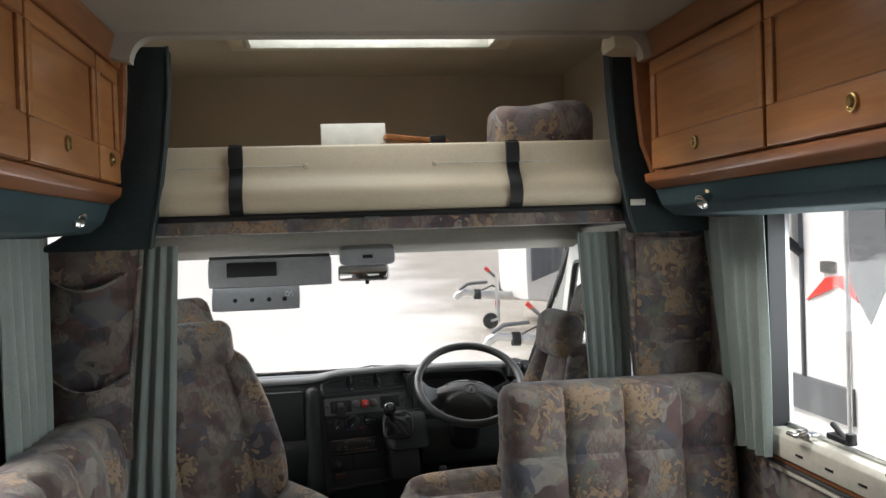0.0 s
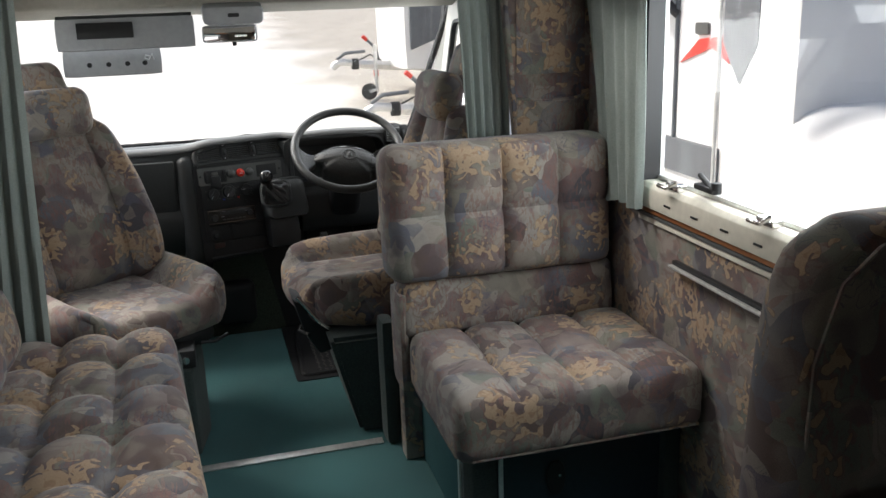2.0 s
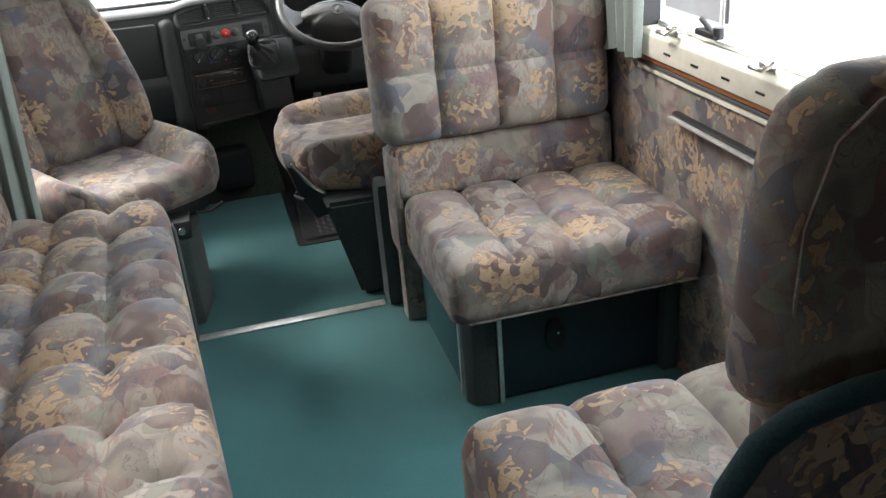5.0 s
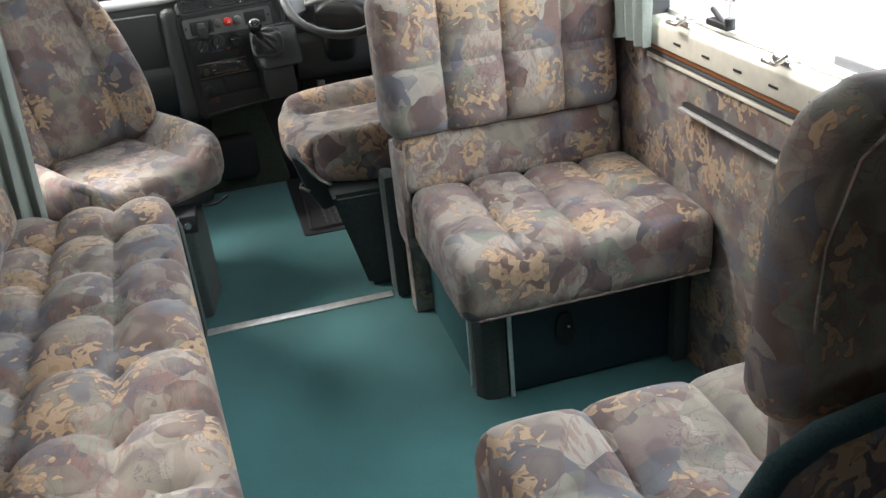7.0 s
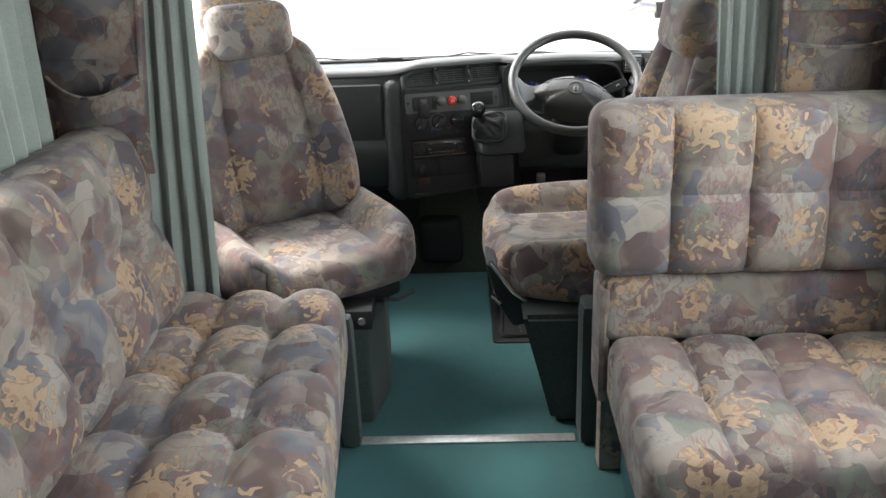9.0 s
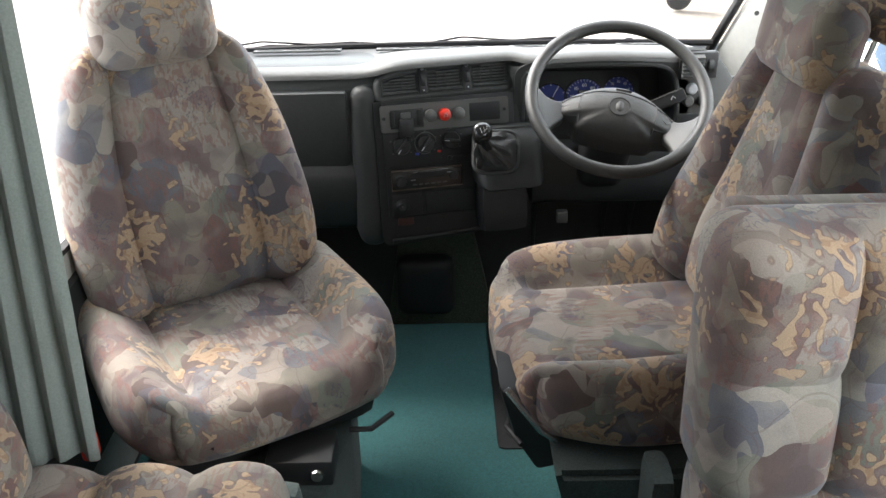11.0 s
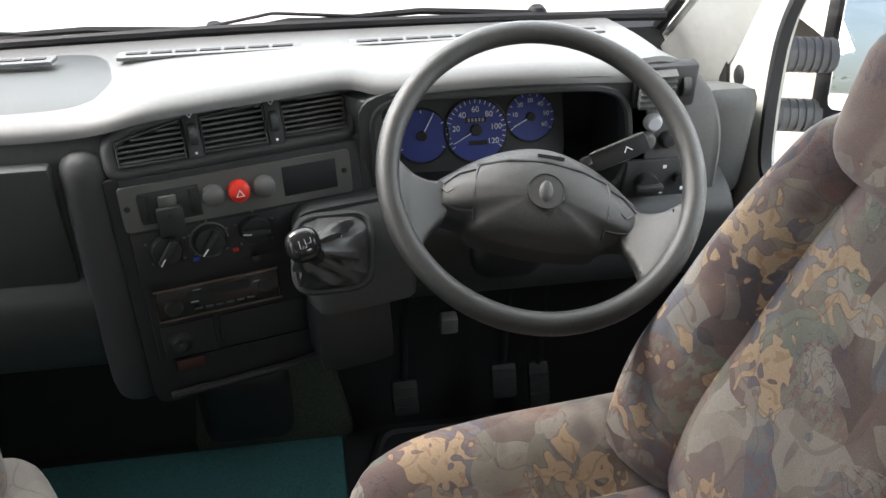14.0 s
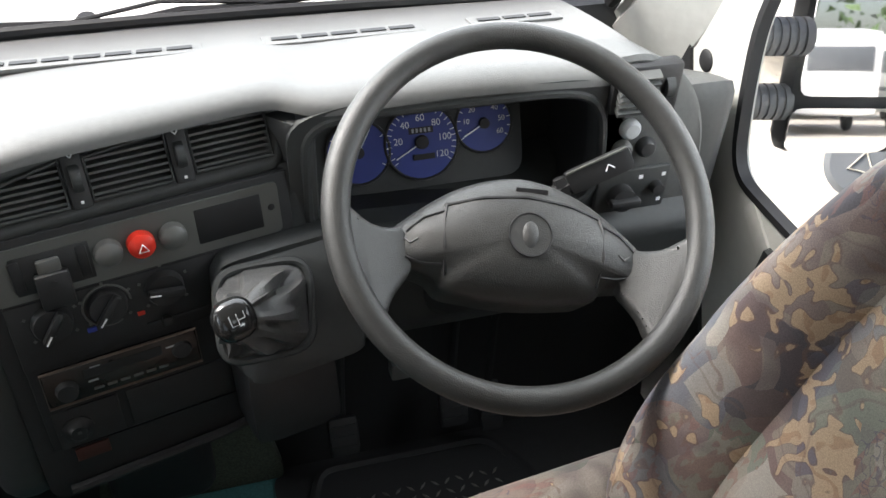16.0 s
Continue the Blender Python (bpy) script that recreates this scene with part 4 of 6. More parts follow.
screen = thing("windscreen", (0, 4.0, 0.8), "large raked windscreen with a black edge", "windscreen", kind="structure")
grid = []
for i in range(7):
    f = i / 6
    grid.append([(x * (0.775 + 0.09 * f), 4.235 - 0.05 * (x * x) - f * 0.47, 0.815 + f * 0.60) for x in np.linspace(-1, 1, 11)])
part("glass", sheet(grid, 0.005), GLASS, screen, "clear windscreen glass").visible_shadow = False
part("lower_edge", tube([(x * 0.745, 4.225 - 0.045 * x * x, 0.822) for x in np.linspace(-1, 1, 11)], 0.010, 8), BLACK, screen, "black lower screen seal")


def wiper(x0, x1, dz):
    t = thing("windscreen_wiper", (x0, 4.3, 0.82), "black wiper arm resting along the windscreen base", "wiper", "windscreen wipers")
    part("arm", tube([(x0, 4.275, 0.80), ((x0 + x1) / 2, 4.262, 0.812 + dz * 0.6), (x1, 4.27, 0.812)], [0.009, 0.007, 0.005], 6), BLACK, t)
    part("blade", tube([((x0 * 0.35 + x1 * 0.65) - 0.26, 4.262, 0.806), (x1 - 0.02, 4.262, 0.812 + dz * 0.3), (x1 + 0.22, 4.262, 0.805)], 0.0065, 6), BLACK, t)
    part("spring_bow", tube([(x1 - 0.18, 4.262, 0.813), (x1 - 0.05, 4.268, 0.822 + dz * 0.5), (x1 + 0.16, 4.264, 0.815)], 0.0035, 6), BLACK, t)
    part("spindle", lathe([(0, 0), (0.02, 0), (0.02, 0.02), (0.012, 0.03), (0, 0.03)], pose(x0, 4.28, 0.785), 12), BLACK, t)


wiper(0.52, 0.06, 0.02)
wiper(-0.10, -0.55, 0.015)

visor = thing("sun_visor", (-0.40, 3.62, 1.25), "grey vinyl sun visor with a dark mirror strip", "sun visor")
part("upper_flap", placed(soft((0.475, 0.022, 0.115), 0.010, 0.03), pose(-0.40, 3.635, 1.312, -12, 0, 0)), VISOR, visor)
part("mirror_strip", placed(box(-0.095, 0.095, -0.003, 0.003, -0.028, 0.028, 0.002), pose(-0.47, 3.619, 1.325, -12, 0, 0)), DASH_DARK, visor)
part("hinge", join(box(-0.27, -0.20, 3.62, 3.65, 1.368, 1.378, 0.003), tube([(-0.63, 3.64, 1.372), (-0.17, 3.64, 1.372)], 0.006, 8)), DASH, visor)
low = part("lower_flap", placed(soft((0.34, 0.02, 0.10), 0.009, 0.03), pose(-0.46, 3.665, 1.212, -18, 0, 0)), VISOR, visor, "grey lower flap with punched holes")
for x in (-0.54, -0.475, -0.41, -0.35):
    part("hole", lathe([(0, 0.001), (0.009, 0.001), (0.009, 0), (0, 0)], toward((x, 3.6525, 1.205), (0, -1, 0.3)), 12), BLACK, low)
part("lettering", tube([(-0.33, 3.653, 1.228), (-0.345, 3.654, 1.232), (-0.35, 3.654, 1.222), (-0.335, 3.653, 1.216), (-0.322, 3.654, 1.236), (-0.318, 3.654, 1.214)], 0.003, 6), WHITE_MARK, low, "white printed mark")
con = thing("overhead_console", (-0.03, 3.6, 1.33), "grey overhead lamp console above the mirror", "console")
part("housing", placed(soft((0.215, 0.14, 0.07), 0.02, 0.02), pose(-0.025, 3.61, 1.372, 10, 0, 0)), VISOR, con)
part("lamp_switch", placed(soft((0.04, 0.008, 0.014), 0.003, 0.006), pose(-0.025, 3.538, 1.362)), DASH_DARK, con)
mir = thing("rear_view_mirror", (-0.04, 3.6, 1.26), "interior rear-view mirror in a grey housing", "mirror")
part("housing", placed(soft((0.198, 0.024, 0.062), 0.011, 0.015), pose(-0.041, 3.60, 1.297, -4, 0, -6)), VISOR, mir)
part("mirror_glass", placed(box(-0.092, 0.092, -0.0015, 0.0015, -0.025, 0.025, 0.001), pose(-0.0425, 3.586, 1.296, -4, 0, -6)), MIRROR, mir, "silvered mirror glass")
part("stem", tube([(-0.03, 3.61, 1.30), (-0.025, 3.63, 1.345)], 0.009, 8), DASH, mir)
part("tab", box(-0.035, -0.02, 3.592, 3.598, 1.253, 1.268, 0.002), BLACK, mir)


# ---- cab seats ----
def cab_seat(m, lean, label, group):
    """A swivelling captain's seat; local front is -y."""
    t = thing("captains_chair", m, label, "captain chair", group, local=True)
    def cushion(p, u):
        w = 1 - 0.24 * max(0, -u.y) ** 3 * abs(u.x)
        side = max(0, abs(u.x) - 0.5) / 0.5
        front = max(0, -u.y)
        z = p.z
        if u.z > 0:
            z += 0.06 * min(1, side * 1.6) * (1 - 0.25 * front) + 0.018 * front ** 2 - 0.012 * (1 - abs(u.x)) - 0.025 * math.exp(-((abs(u.x) - 0.56) / 0.06) ** 2) * (1 if u.y > -0.65 else 0.3)
        else:
            z += 0.05 * front ** 2
        z -= 0.035 * front ** 5
        return Vector((p.x * w, p.y - 0.03 * (1 - u.x * u.x) * front, z))
    part("seat_cushion", placed(soft((0.605, 0.50, 0.14), 0.06, 0.02, cushion), pose(0, 0.02, 0.412)), FABRIC, t)
    part("seat_skirt", placed(soft((0.43, 0.42, 0.07), 0.03, 0.04), pose(0, 0.02, 0.335)), DASH_DARK, t, "dark plastic seat pan")
    def back(p, u):
        h = (u.z + 1) / 2
        wide = (1.0 + 0.08 * math.sin(math.pi * min(1, h * 1.6))) if h < 0.5 else 1.05 - 0.95 * (h - 0.5) ** 1.5
        side = max(0, abs(u.x) - 0.5) / 0.5
        y = p.y
        if u.y < 0:
            y -= 0.05 * min(1, side * 1.5) * (1 - 0.6 * h) - 0.022 * math.exp(-((abs(u.x) - 0.5) / 0.055) ** 2) + 0.015 * math.exp(-((h - 0.25) / 0.2) ** 2)
        return Vector((p.x * wide, y, p.z))
    mb = pose(0, 0.240, 0.485, -lean, 0, 0)
    part("backrest", placed(soft((0.50, 0.15, 0.60), 0.065, 0.02, back), mb @ pose(0, 0.02, 0.27)), FABRIC, t)
    part("neck_pillow", placed(soft((0.27, 0.11, 0.17), 0.052, 0.02), mb @ pose(0, -0.06, 0.585, 6, 0, 0)), FABRIC, t, "strapped-on velour neck pillow")
    part("headrest", placed(soft((0.235, 0.09, 0.18), 0.04, 0.02, lambda p, u: Vector((p.x * (1 - 0.12 * u.z), p.y, p.z))), mb @ pose(0, 0.04, 0.70)), FABRIC, t)
    part("headrest_post", tube([mb @ Vector((-0.05, 0.04, 0.5)), mb @ Vector((-0.05, 0.04, 0.66))], 0.007, 8), CHROME, t)
    part("headrest_post", tube([mb @ Vector((0.05, 0.04, 0.5)), mb @ Vector((0.05, 0.04, 0.66))], 0.007, 8), CHROME, t)
    part("swivel_plate", placed(soft((0.36, 0.38, 0.045), 0.015, 0.05), pose(0, 0.02, 0.312)), BLACK, t, "black steel swivel plate")
    part("lever", tube([(0.12, -0.24, 0.335), (0.16, -0.26, 0.333), (0.22, -0.24, 0.335)], 0.006, 8), BLACK, t)
    return t


cab_seat(pose(-0.477, 3.172, 0, 0, 0, 31), 18.5, "passenger captain's seat swivelled towards the living space", "cab seats")
cab_seat(pose(0.312, 3.215, 0, 0, 0, -84), 15, "driver's captain's seat swivelled towards the aisle", "cab seats")

base1 = thing("seat_plinth", (-0.45, 3.06, 0), "dark felt-covered plinth under the passenger seat", "seat plinth", "seat plinths")
part("box", prism([(-0.66, 2.88), (-0.285, 2.885), (-0.25, 3.06), (-0.27, 3.32), (-0.66, 3.32)], "z", 0, 0.30, 0.012), CARPET_DARK, base1)
part("bracket", box(-0.40, -0.27, 2.90, 3.0, 0.30, 0.36, 0.006), BLACK, base1, "black seat bracket")
part("bolt", lathe([(0, 0.006), (0.012, 0.006), (0.014, 0), (0, 0)], toward((-0.30, 2.898, 0.33), (0, -1, 0)), 8), CHROME, base1)
part("belt_buckle", placed(soft((0.03, 0.03, 0.06), 0.008, 0.012), pose(-0.70, 2.86, 0.44, 10, 5, 0)), RED, base1, "red seat-belt release")
base2 = thing("seat_plinth", (0.42, 3.1, 0), "dark felt-covered plinth under the driver's seat", "seat plinth", "seat plinths")
bm = bmesh.new()
lo = [(0.235, 2.87), (0.62, 2.87), (0.62, 3.32), (0.235, 3.32)]
hi = [(0.15, 2.87), (0.62, 2.87), (0.62, 3.36), (0.15, 3.36)]
va, vb = [bm.verts.new((*p, 0)) for p in lo], [bm.verts.new((*p, 0.345)) for p in hi]
bm.faces.new(va[::-1]), bm.faces.new(vb)
for i in range(4):
    bm.faces.new((va[i], va[(i + 1) % 4], vb[(i + 1) % 4], vb[i]))
bmesh.ops.bevel(bm, geom=bm.edges[:], offset=0.014, segments=2, affect="EDGES")
part("box", bm, CARPET_DARK, base2)
brake = thing("handbrake", (0.10, 3.05, 0.0), "black handbrake housing beside the driver's seat", "handbrake")
part("housing", prism([(0.05, 0.46), (0.17, 0.39), (0.21, 0.27), (0.13, 0.25), (0.085, 0.33)], "y", 2.99, 3.14, 0.012), BLACK, brake)
part("lever", tube([(0.066, 2.97, 0.47), (0.13, 2.96, 0.38), (0.165, 2.965, 0.35)], 0.007, 8), CHROME, brake, "bright metal lever edge")

# ---- dashboard ----
dash = thing("dashboard", (0, 4.0, 0.0), "grey-black moulded plastic van dashboard", "dashboard")
prof = [(3.84, 0.40), (3.775, 0.44), (3.752, 0.52), (3.752, 0.585), (3.765, 0.605), (3.778, 0.62), (3.790, 0.80), (3.80, 0.835), (3.825, 0.858), (3.87, 0.866), (3.95, 0.858), (4.21, 0.815), (4.21, 0.45), (3.95, 0.38)]
part("passenger_moulding", prism(rounded(prof, 0.025, 3), "x", -0.84, -0.215), DASH, dash)
part("glovebox_door", box(-0.68, -0.297, 3.772, 3.80, 0.612, 0.815, 0.008), DASH, dash)
glk = part("glovebox_lock", box(-0.565, -0.50, 3.768, 3.776, 0.752, 0.782, 0.003), DASH_DARK, dash)
part("lock_barrel", lathe([(0, 0.006), (0.008, 0.006), (0.009, 0), (0, 0)], toward((-0.527, 3.769, 0.767), (0, -1, 0)), 12), DASH_HALF_LIT, glk)

# top pad: one padded skin from side to side, higher over console and instruments
grid = []
xs = np.linspace(-0.80, 0.628, 96)
for f in (0, 0.006, 0.018, 0.038, 0.065, 0.10, 0.16, 0.25, 0.36, 0.48, 0.60, 0.72, 0.86, 1.0):
    row = []
    for x in xs:
        rise = 1 / (1 + math.exp(-(x + 0.21) / 0.025))
        step = 1 / (1 + math.exp(-(x - 0.150) / 0.014))
        front_y = 3.80 + rise * (0.21 * max(0, min(0.345, x + 0.21)) - 0.012) - rise * 0.028 * step
        front_y += 0.052 / (1 + math.exp(-(x - 0.585) / 0.006))
        drop = 0.006 * max(0, (x - 0.58) / 0.05) ** 2
        ztop = 0.866 + rise * 0.024 - drop - 0.010 * step + 0.012 * math.exp(-((x - 0.36) / 0.2) ** 2)
        y = front_y + f * (4.215 - front_y)
        turn = max(0, 1 - f / 0.10)
        z = ztop + (0.815 - ztop) * f ** 1.3 - 0.024 * (1 - math.sqrt(max(0, 1 - turn * turn)))
        row.append((x, y, z))
    grid.append(row)
# The pad takes the paler copy, so light from the windscreen sits in its colour.
part("top_pad", sheet(grid, 0.012), DASH_LIT, dash, "padded dashboard top, its light painted as a paler grey")
for x0, x1 in ((-0.58, -0.335), (-0.235, 0.06), (0.14, 0.37), (0.44, 0.58)):
    plate = part("defroster_plate", placed(box(0, x1 - x0, -0.02, 0.02, -0.003, 0.003, 0.001), pose(x0, 4.062, 0.851, -9, 0, 0)), DASH_LIT, dash)
    n = max(2, round((x1 - x0) / 0.042))
    for i in range(n):
        w = (x1 - x0 - 0.02) / n
        part("slot", placed(box(0.003, w - 0.003, -0.006, 0.006, 0, 0.0012), pose(x0 + 0.01 + i * w, 4.062, 0.8547, -9, 0, 0)), BLACK, plate)

# centre console in its own slanted frame: u to the right, v up, w out
U = Vector((1, 0.21, 0)).normalized()
V = Vector((0, 0.165, 1))
V = (V - U * V.dot(U)).normalized()
MC = Matrix((U, V, U.cross(V))).transposed().to_4x4()
MC.translation = (-0.035, 3.797, 0.73)
MV = MC @ pose(0, 0.062, 0.0, -18, 0, 0) @ pose(0, -0.062, 0)  # the vents lean back above the switches


def cbox(u0, u1, v0, v1, w0, w1, r=0.0):
    return placed(box(u0, u1, v0, v1, w0, w1, r), MC)


part("console_body", placed(prism(rounded([(-0.195, -0.33), (0.17, -0.30), (0.19, -0.20), (0.19, 0.062), (-0.195, 0.062)], [0.03, 0.03, 0.03, 0.005, 0.005], 4), "z", -0.22, -0.002), MC), CONSOLE, dash)
part("console_crown", placed(prism(rounded([(-0.205, 0.058), (0.20, 0.058), (0.20, 0.150), (0.17, 0.156), (-0.06, 0.152), (-0.155, 0.142), (-0.205, 0.116)], [0.004, 0.004, 0.012, 0.02, 0.06, 0.05, 0.03], 4), "z", -0.16, -0.026), MV), DASH, dash)
part("console_ridge", placed(soft((0.085, 0.44, 0.20), 0.040, 0.02), MC @ pose(-0.212, -0.112, -0.106)), DASH, dash)
part("console_cheek", placed(soft((0.05, 0.15, 0.12), 0.022, 0.02), MC @ pose(0.182, 0.0, -0.056)), DASH, dash)
part("console_face", cbox(-0.175, 0.175, -0.245, 0.06, -0.004, 0.003, 0.002), CONSOLE, dash)


def vbox(u0, u1, v0, v1, w0, w1, r=0.0):
    return placed(box(u0, u1, v0, v1, w0, w1, r), MV)


# vents
vloop = rounded([(-0.178, 0.068), (0.168, 0.074), (0.178, 0.143), (0.10, 0.146), (-0.06, 0.140), (-0.15, 0.130), (-0.178, 0.110)], 0.012, 3)
vt = part("vent_surround", placed(prism(vloop, "z", -0.030, -0.024), MV), BLACK, dash, "black triple air vent")
part("vent_border", placed(tube([(u, v, -0.010) for u, v in vloop], 0.013, 10, True), MV), DASH, vt, "rounded grey moulding round the vents")
for u in (-0.061, 0.056):
    part("divider", vbox(u - 0.014, u + 0.014, 0.070, 0.144, -0.024, -0.002, 0.003), DASH_DARK, vt)
for u0, u1, b0, t0, t1 in ((-0.168, -0.076, 0.078, 0.113, 0.131), (-0.048, 0.042, 0.080, 0.130, 0.137), (0.070, 0.164, 0.083, 0.137, 0.137)):
    n = 7
    for i in range(n):
        f = (i + 0.5) / n
        v = b0 + f * (max(t0, t1) - b0) + 0.001
        left = u0 if v < t0 - 0.004 else u0 + (u1 - u0) * min(0.9, (v - t0 + 0.004) / max(0.004, t1 - t0))
        part("slat", placed(box(left, u1, -0.0016, 0.0016, -0.018, 0.0), MV @ pose(0, v, 0, 14, 0, 0)), DASH_HALF_LIT, vt)
    for k in (0.3, 0.6):
        part("vane", vbox(u0 + (u1 - u0) * k - 0.001, u0 + (u1 - u0) * k + 0.001, b0, t0 - 0.002, -0.028, -0.014), DASH_DARK, vt)
    part("frame", placed(tube([(u0, b0, 0.003), (u1, b0, 0.003), (u1, t1, 0.003), (u0, t0, 0.003)], 0.0026, 6, True), MV), DASH, vt)
for u in (-0.061, 0.056):
    p = part("thumb_panel", vbox(u - 0.0115, u + 0.0115, 0.074, 0.142, -0.01, 0.004, 0.002), DASH_DARK, vt)
    part("thumb_wheel", placed(lathe([(0, -0.0055), (0.016, -0.0055), (0.017, -0.003), (0.017, 0.003), (0.016, 0.0055), (0, 0.0055)], MV @ pose(u, 0.108, -0.002, 0, 90, 0), 22), Matrix()), DASH, p)
    part("mark", placed(tube([(-0.003, 0.002, 0), (0, -0.002, 0), (0.004, 0.003, 0)], 0.0009, 5), MV @ pose(u, 0.134, 0.0045)), WHITE_MARK, p)
    part("mark", vbox(u - 0.0018, u + 0.0018, 0.079, 0.0825, 0.004, 0.0046), WHITE_MARK, p)
# switch panel
sp = part("switch_panel", placed(prism(rounded([(-0.180, -0.020), (0.160, -0.020), (0.160, 0.050), (-0.180, 0.050)], 0.008, 3), "z", -0.01, 0.006), MC), KNOB_GREY, dash, "grey switch panel")
# Flat black patch paints the dark inside the panel's open hole.
part("tray", cbox(0.054, 0.137, -0.008, 0.040, 0.0, 0.0068, 0.002), BLACK, sp)
part("display", cbox(-0.155, -0.068, -0.012, 0.038, 0.0, 0.0068, 0.002), DASH_DARK, sp)
br = part("bracket", cbox(-0.134, -0.096, -0.032, 0.014, 0.006, 0.020, 0.004), DASH_DARK, sp, "black bracket stuck on the panel")
part("bracket_tab", cbox(-0.128, -0.102, 0.010, 0.030, 0.006, 0.014, 0.003), KNOB_GREY, br)
part("bracket_hole", placed(lathe([(0, 0.001), (0.004, 0.001), (0.004, 0), (0, 0)], MC @ pose(-0.115, 0.002, 0.0198), 12), Matrix()), BLACK, br)
for u in (-0.150, -0.078):
    part("rocker", cbox(u - 0.006, u + 0.006, -0.006, 0.034, 0.004, 0.0095, 0.002), BLACK, sp)
for u, mt in ((-0.050, KNOB_GREY), (-0.0125, RED), (0.025, KNOB_GREY)):
    k = part("push_button", placed(lathe([(0, 0.019), (0.010, 0.018), (0.0155, 0.013), (0.0165, 0.004), (0.0165, 0), (0, 0)], MC @ pose(u, 0.017, 0.005), 24), Matrix()), mt, sp, "red hazard button" if mt is RED else "grey round push button")
    if mt is RED:
        part("triangle", placed(tube([(-0.0055, -0.004, 0), (0.0055, -0.004, 0), (0, 0.006, 0)], 0.0011, 6, True), MC @ pose(u, 0.017, 0.0245)), WHITE_MARK, k)
for u in (0.149, -0.171):
    part("screw", placed(lathe([(0, 0.002), (0.004, 0.001), (0.0045, 0), (0, 0)], MC @ pose(u, 0.017, 0.006), 10), Matrix()), BLACK, sp)
# heater controls
hp = part("heater_panel", cbox(-0.176, 0.07, -0.115, -0.024, 0.0, 0.005, 0.002), CONSOLE, dash)
for u, v, ang in ((-0.130, -0.056, 35), (-0.067, -0.054, 40), (0.002, -0.052, 100)):
    k = part("heater_knob", placed(lathe([(0, 0.012), (0.021, 0.012), (0.023, 0.008), (0.024, 0), (0, 0)], MC @ pose(u, v, 0.004), 28), Matrix()), DASH_DARK, hp, "black rotary heater knob")
    part("grip", placed(box(-0.005, 0.005, -0.022, 0.022, 0.010, 0.021, 0.003), MC @ pose(u, v, 0.004, 0, 0, -ang)), DASH_DARK, k)
    part("pointer", placed(box(-0.001, 0.001, 0.008, 0.021, 0.0215, 0.022), MC @ pose(u, v, 0.004, 0, 0, 180 - ang)), WHITE_MARK, k)
    for a in (-130, -65, 0, 65, 130):
        part("mark", placed(box(-0.0018, 0.0018, 0.029, 0.0325, 0, 0.0008), MC @ pose(u, v, 0.005, 0, 0, a)), KNOB_GREY, hp)
part("knob_ring", placed(tube([(0.028 * math.cos(a), 0.028 * math.sin(a), 0) for a in np.linspace(0, 5.2, 24)], 0.0014, 6), MC @ pose(-0.067, -0.054, 0.006)), KNOB_GREY, hp)
part("red_dot", cbox(-0.036, -0.027, -0.082, -0.076, 0.005, 0.0062, 0.001), RED, hp)
part("blue_dot", cbox(-0.096, -0.085, -0.085, -0.078, 0.005, 0.0060, 0.001), material("blue_print", (0.03, 0.05, 0.3), 0.6), hp)
part("slider_slot", cbox(-0.028, 0.050, -0.100, -0.096, 0.005, 0.006), BLACK, hp)
part("slider", cbox(-0.010, 0.002, -0.104, -0.092, 0.005, 0.014, 0.002), DASH_DARK, hp)
# radio
ra = part("radio", cbox(-0.162, 0.025, -0.172, -0.122, 0.0, 0.012, 0.003), material("radio_black", (0.02, 0.016, 0.014), 0.25, stain=0.2, stain_scale=30), dash, "car radio with a copper-tinted front")
part("radio_rim", placed(tube([(-0.163, -0.173, 0.011), (0.026, -0.173, 0.011), (0.026, -0.121, 0.011), (-0.163, -0.121, 0.011)], 0.002, 6, True), MC), material("copper_rim", (0.13, 0.095, 0.075), 0.4, 0.6), ra)
part("radio_window", cbox(-0.115, -0.02, -0.143, -0.130, 0.012, 0.0132), BLACK, ra)
part("volume_knob", placed(lathe([(0, 0.010), (0.012, 0.010), (0.014, 0), (0, 0)], MC @ pose(-0.138, -0.151, 0.012), 20), Matrix()), DASH_DARK, ra)
part("radio_dial", placed(lathe([(0, 0.004), (0.011, 0.004), (0.013, 0), (0, 0)], MC @ pose(0.004, -0.145, 0.012), 20), Matrix()), DASH_DARK, ra)
for i in range(6):
    part("radio_key", cbox(-0.108 + i * 0.016, -0.096 + i * 0.016, -0.163, -0.159, 0.012, 0.0140, 0.001), KNOB_GREY, ra)
for u, v in ((-0.112, -0.150), (-0.106, -0.131), (-0.015, -0.137)):
    part("radio_print", cbox(u, u + 0.012, v, v + 0.0025, 0.012, 0.0125), VISOR, ra)
# lighter, tray and lower edge
lp = part("lighter_panel", cbox(-0.165, -0.085, -0.245, -0.185, 0.0, 0.006, 0.002), CONSOLE, dash)
part("lighter", placed(lathe([(0, 0.010), (0.010, 0.010), (0.014, 0.004), (0.02, 0.002), (0.02, 0), (0, 0)], MC @ pose(-0.140, -0.219, 0.006), 18), Matrix()), DASH_DARK, lp)
part("lighter_mark", cbox(-0.142, -0.137, -0.219, -0.215, 0.0165, 0.0172), KNOB_GREY, lp)
part("ashtray", cbox(-0.075, 0.06, -0.245, -0.185, 0.0, 0.006, 0.003), CONSOLE, dash)
# Flush black block paints the shade of the open tray below the radio.
part("tray_shade", cbox(-0.155, 0.15, -0.302, -0.25, -0.01, 0.001), BLACK, dash)
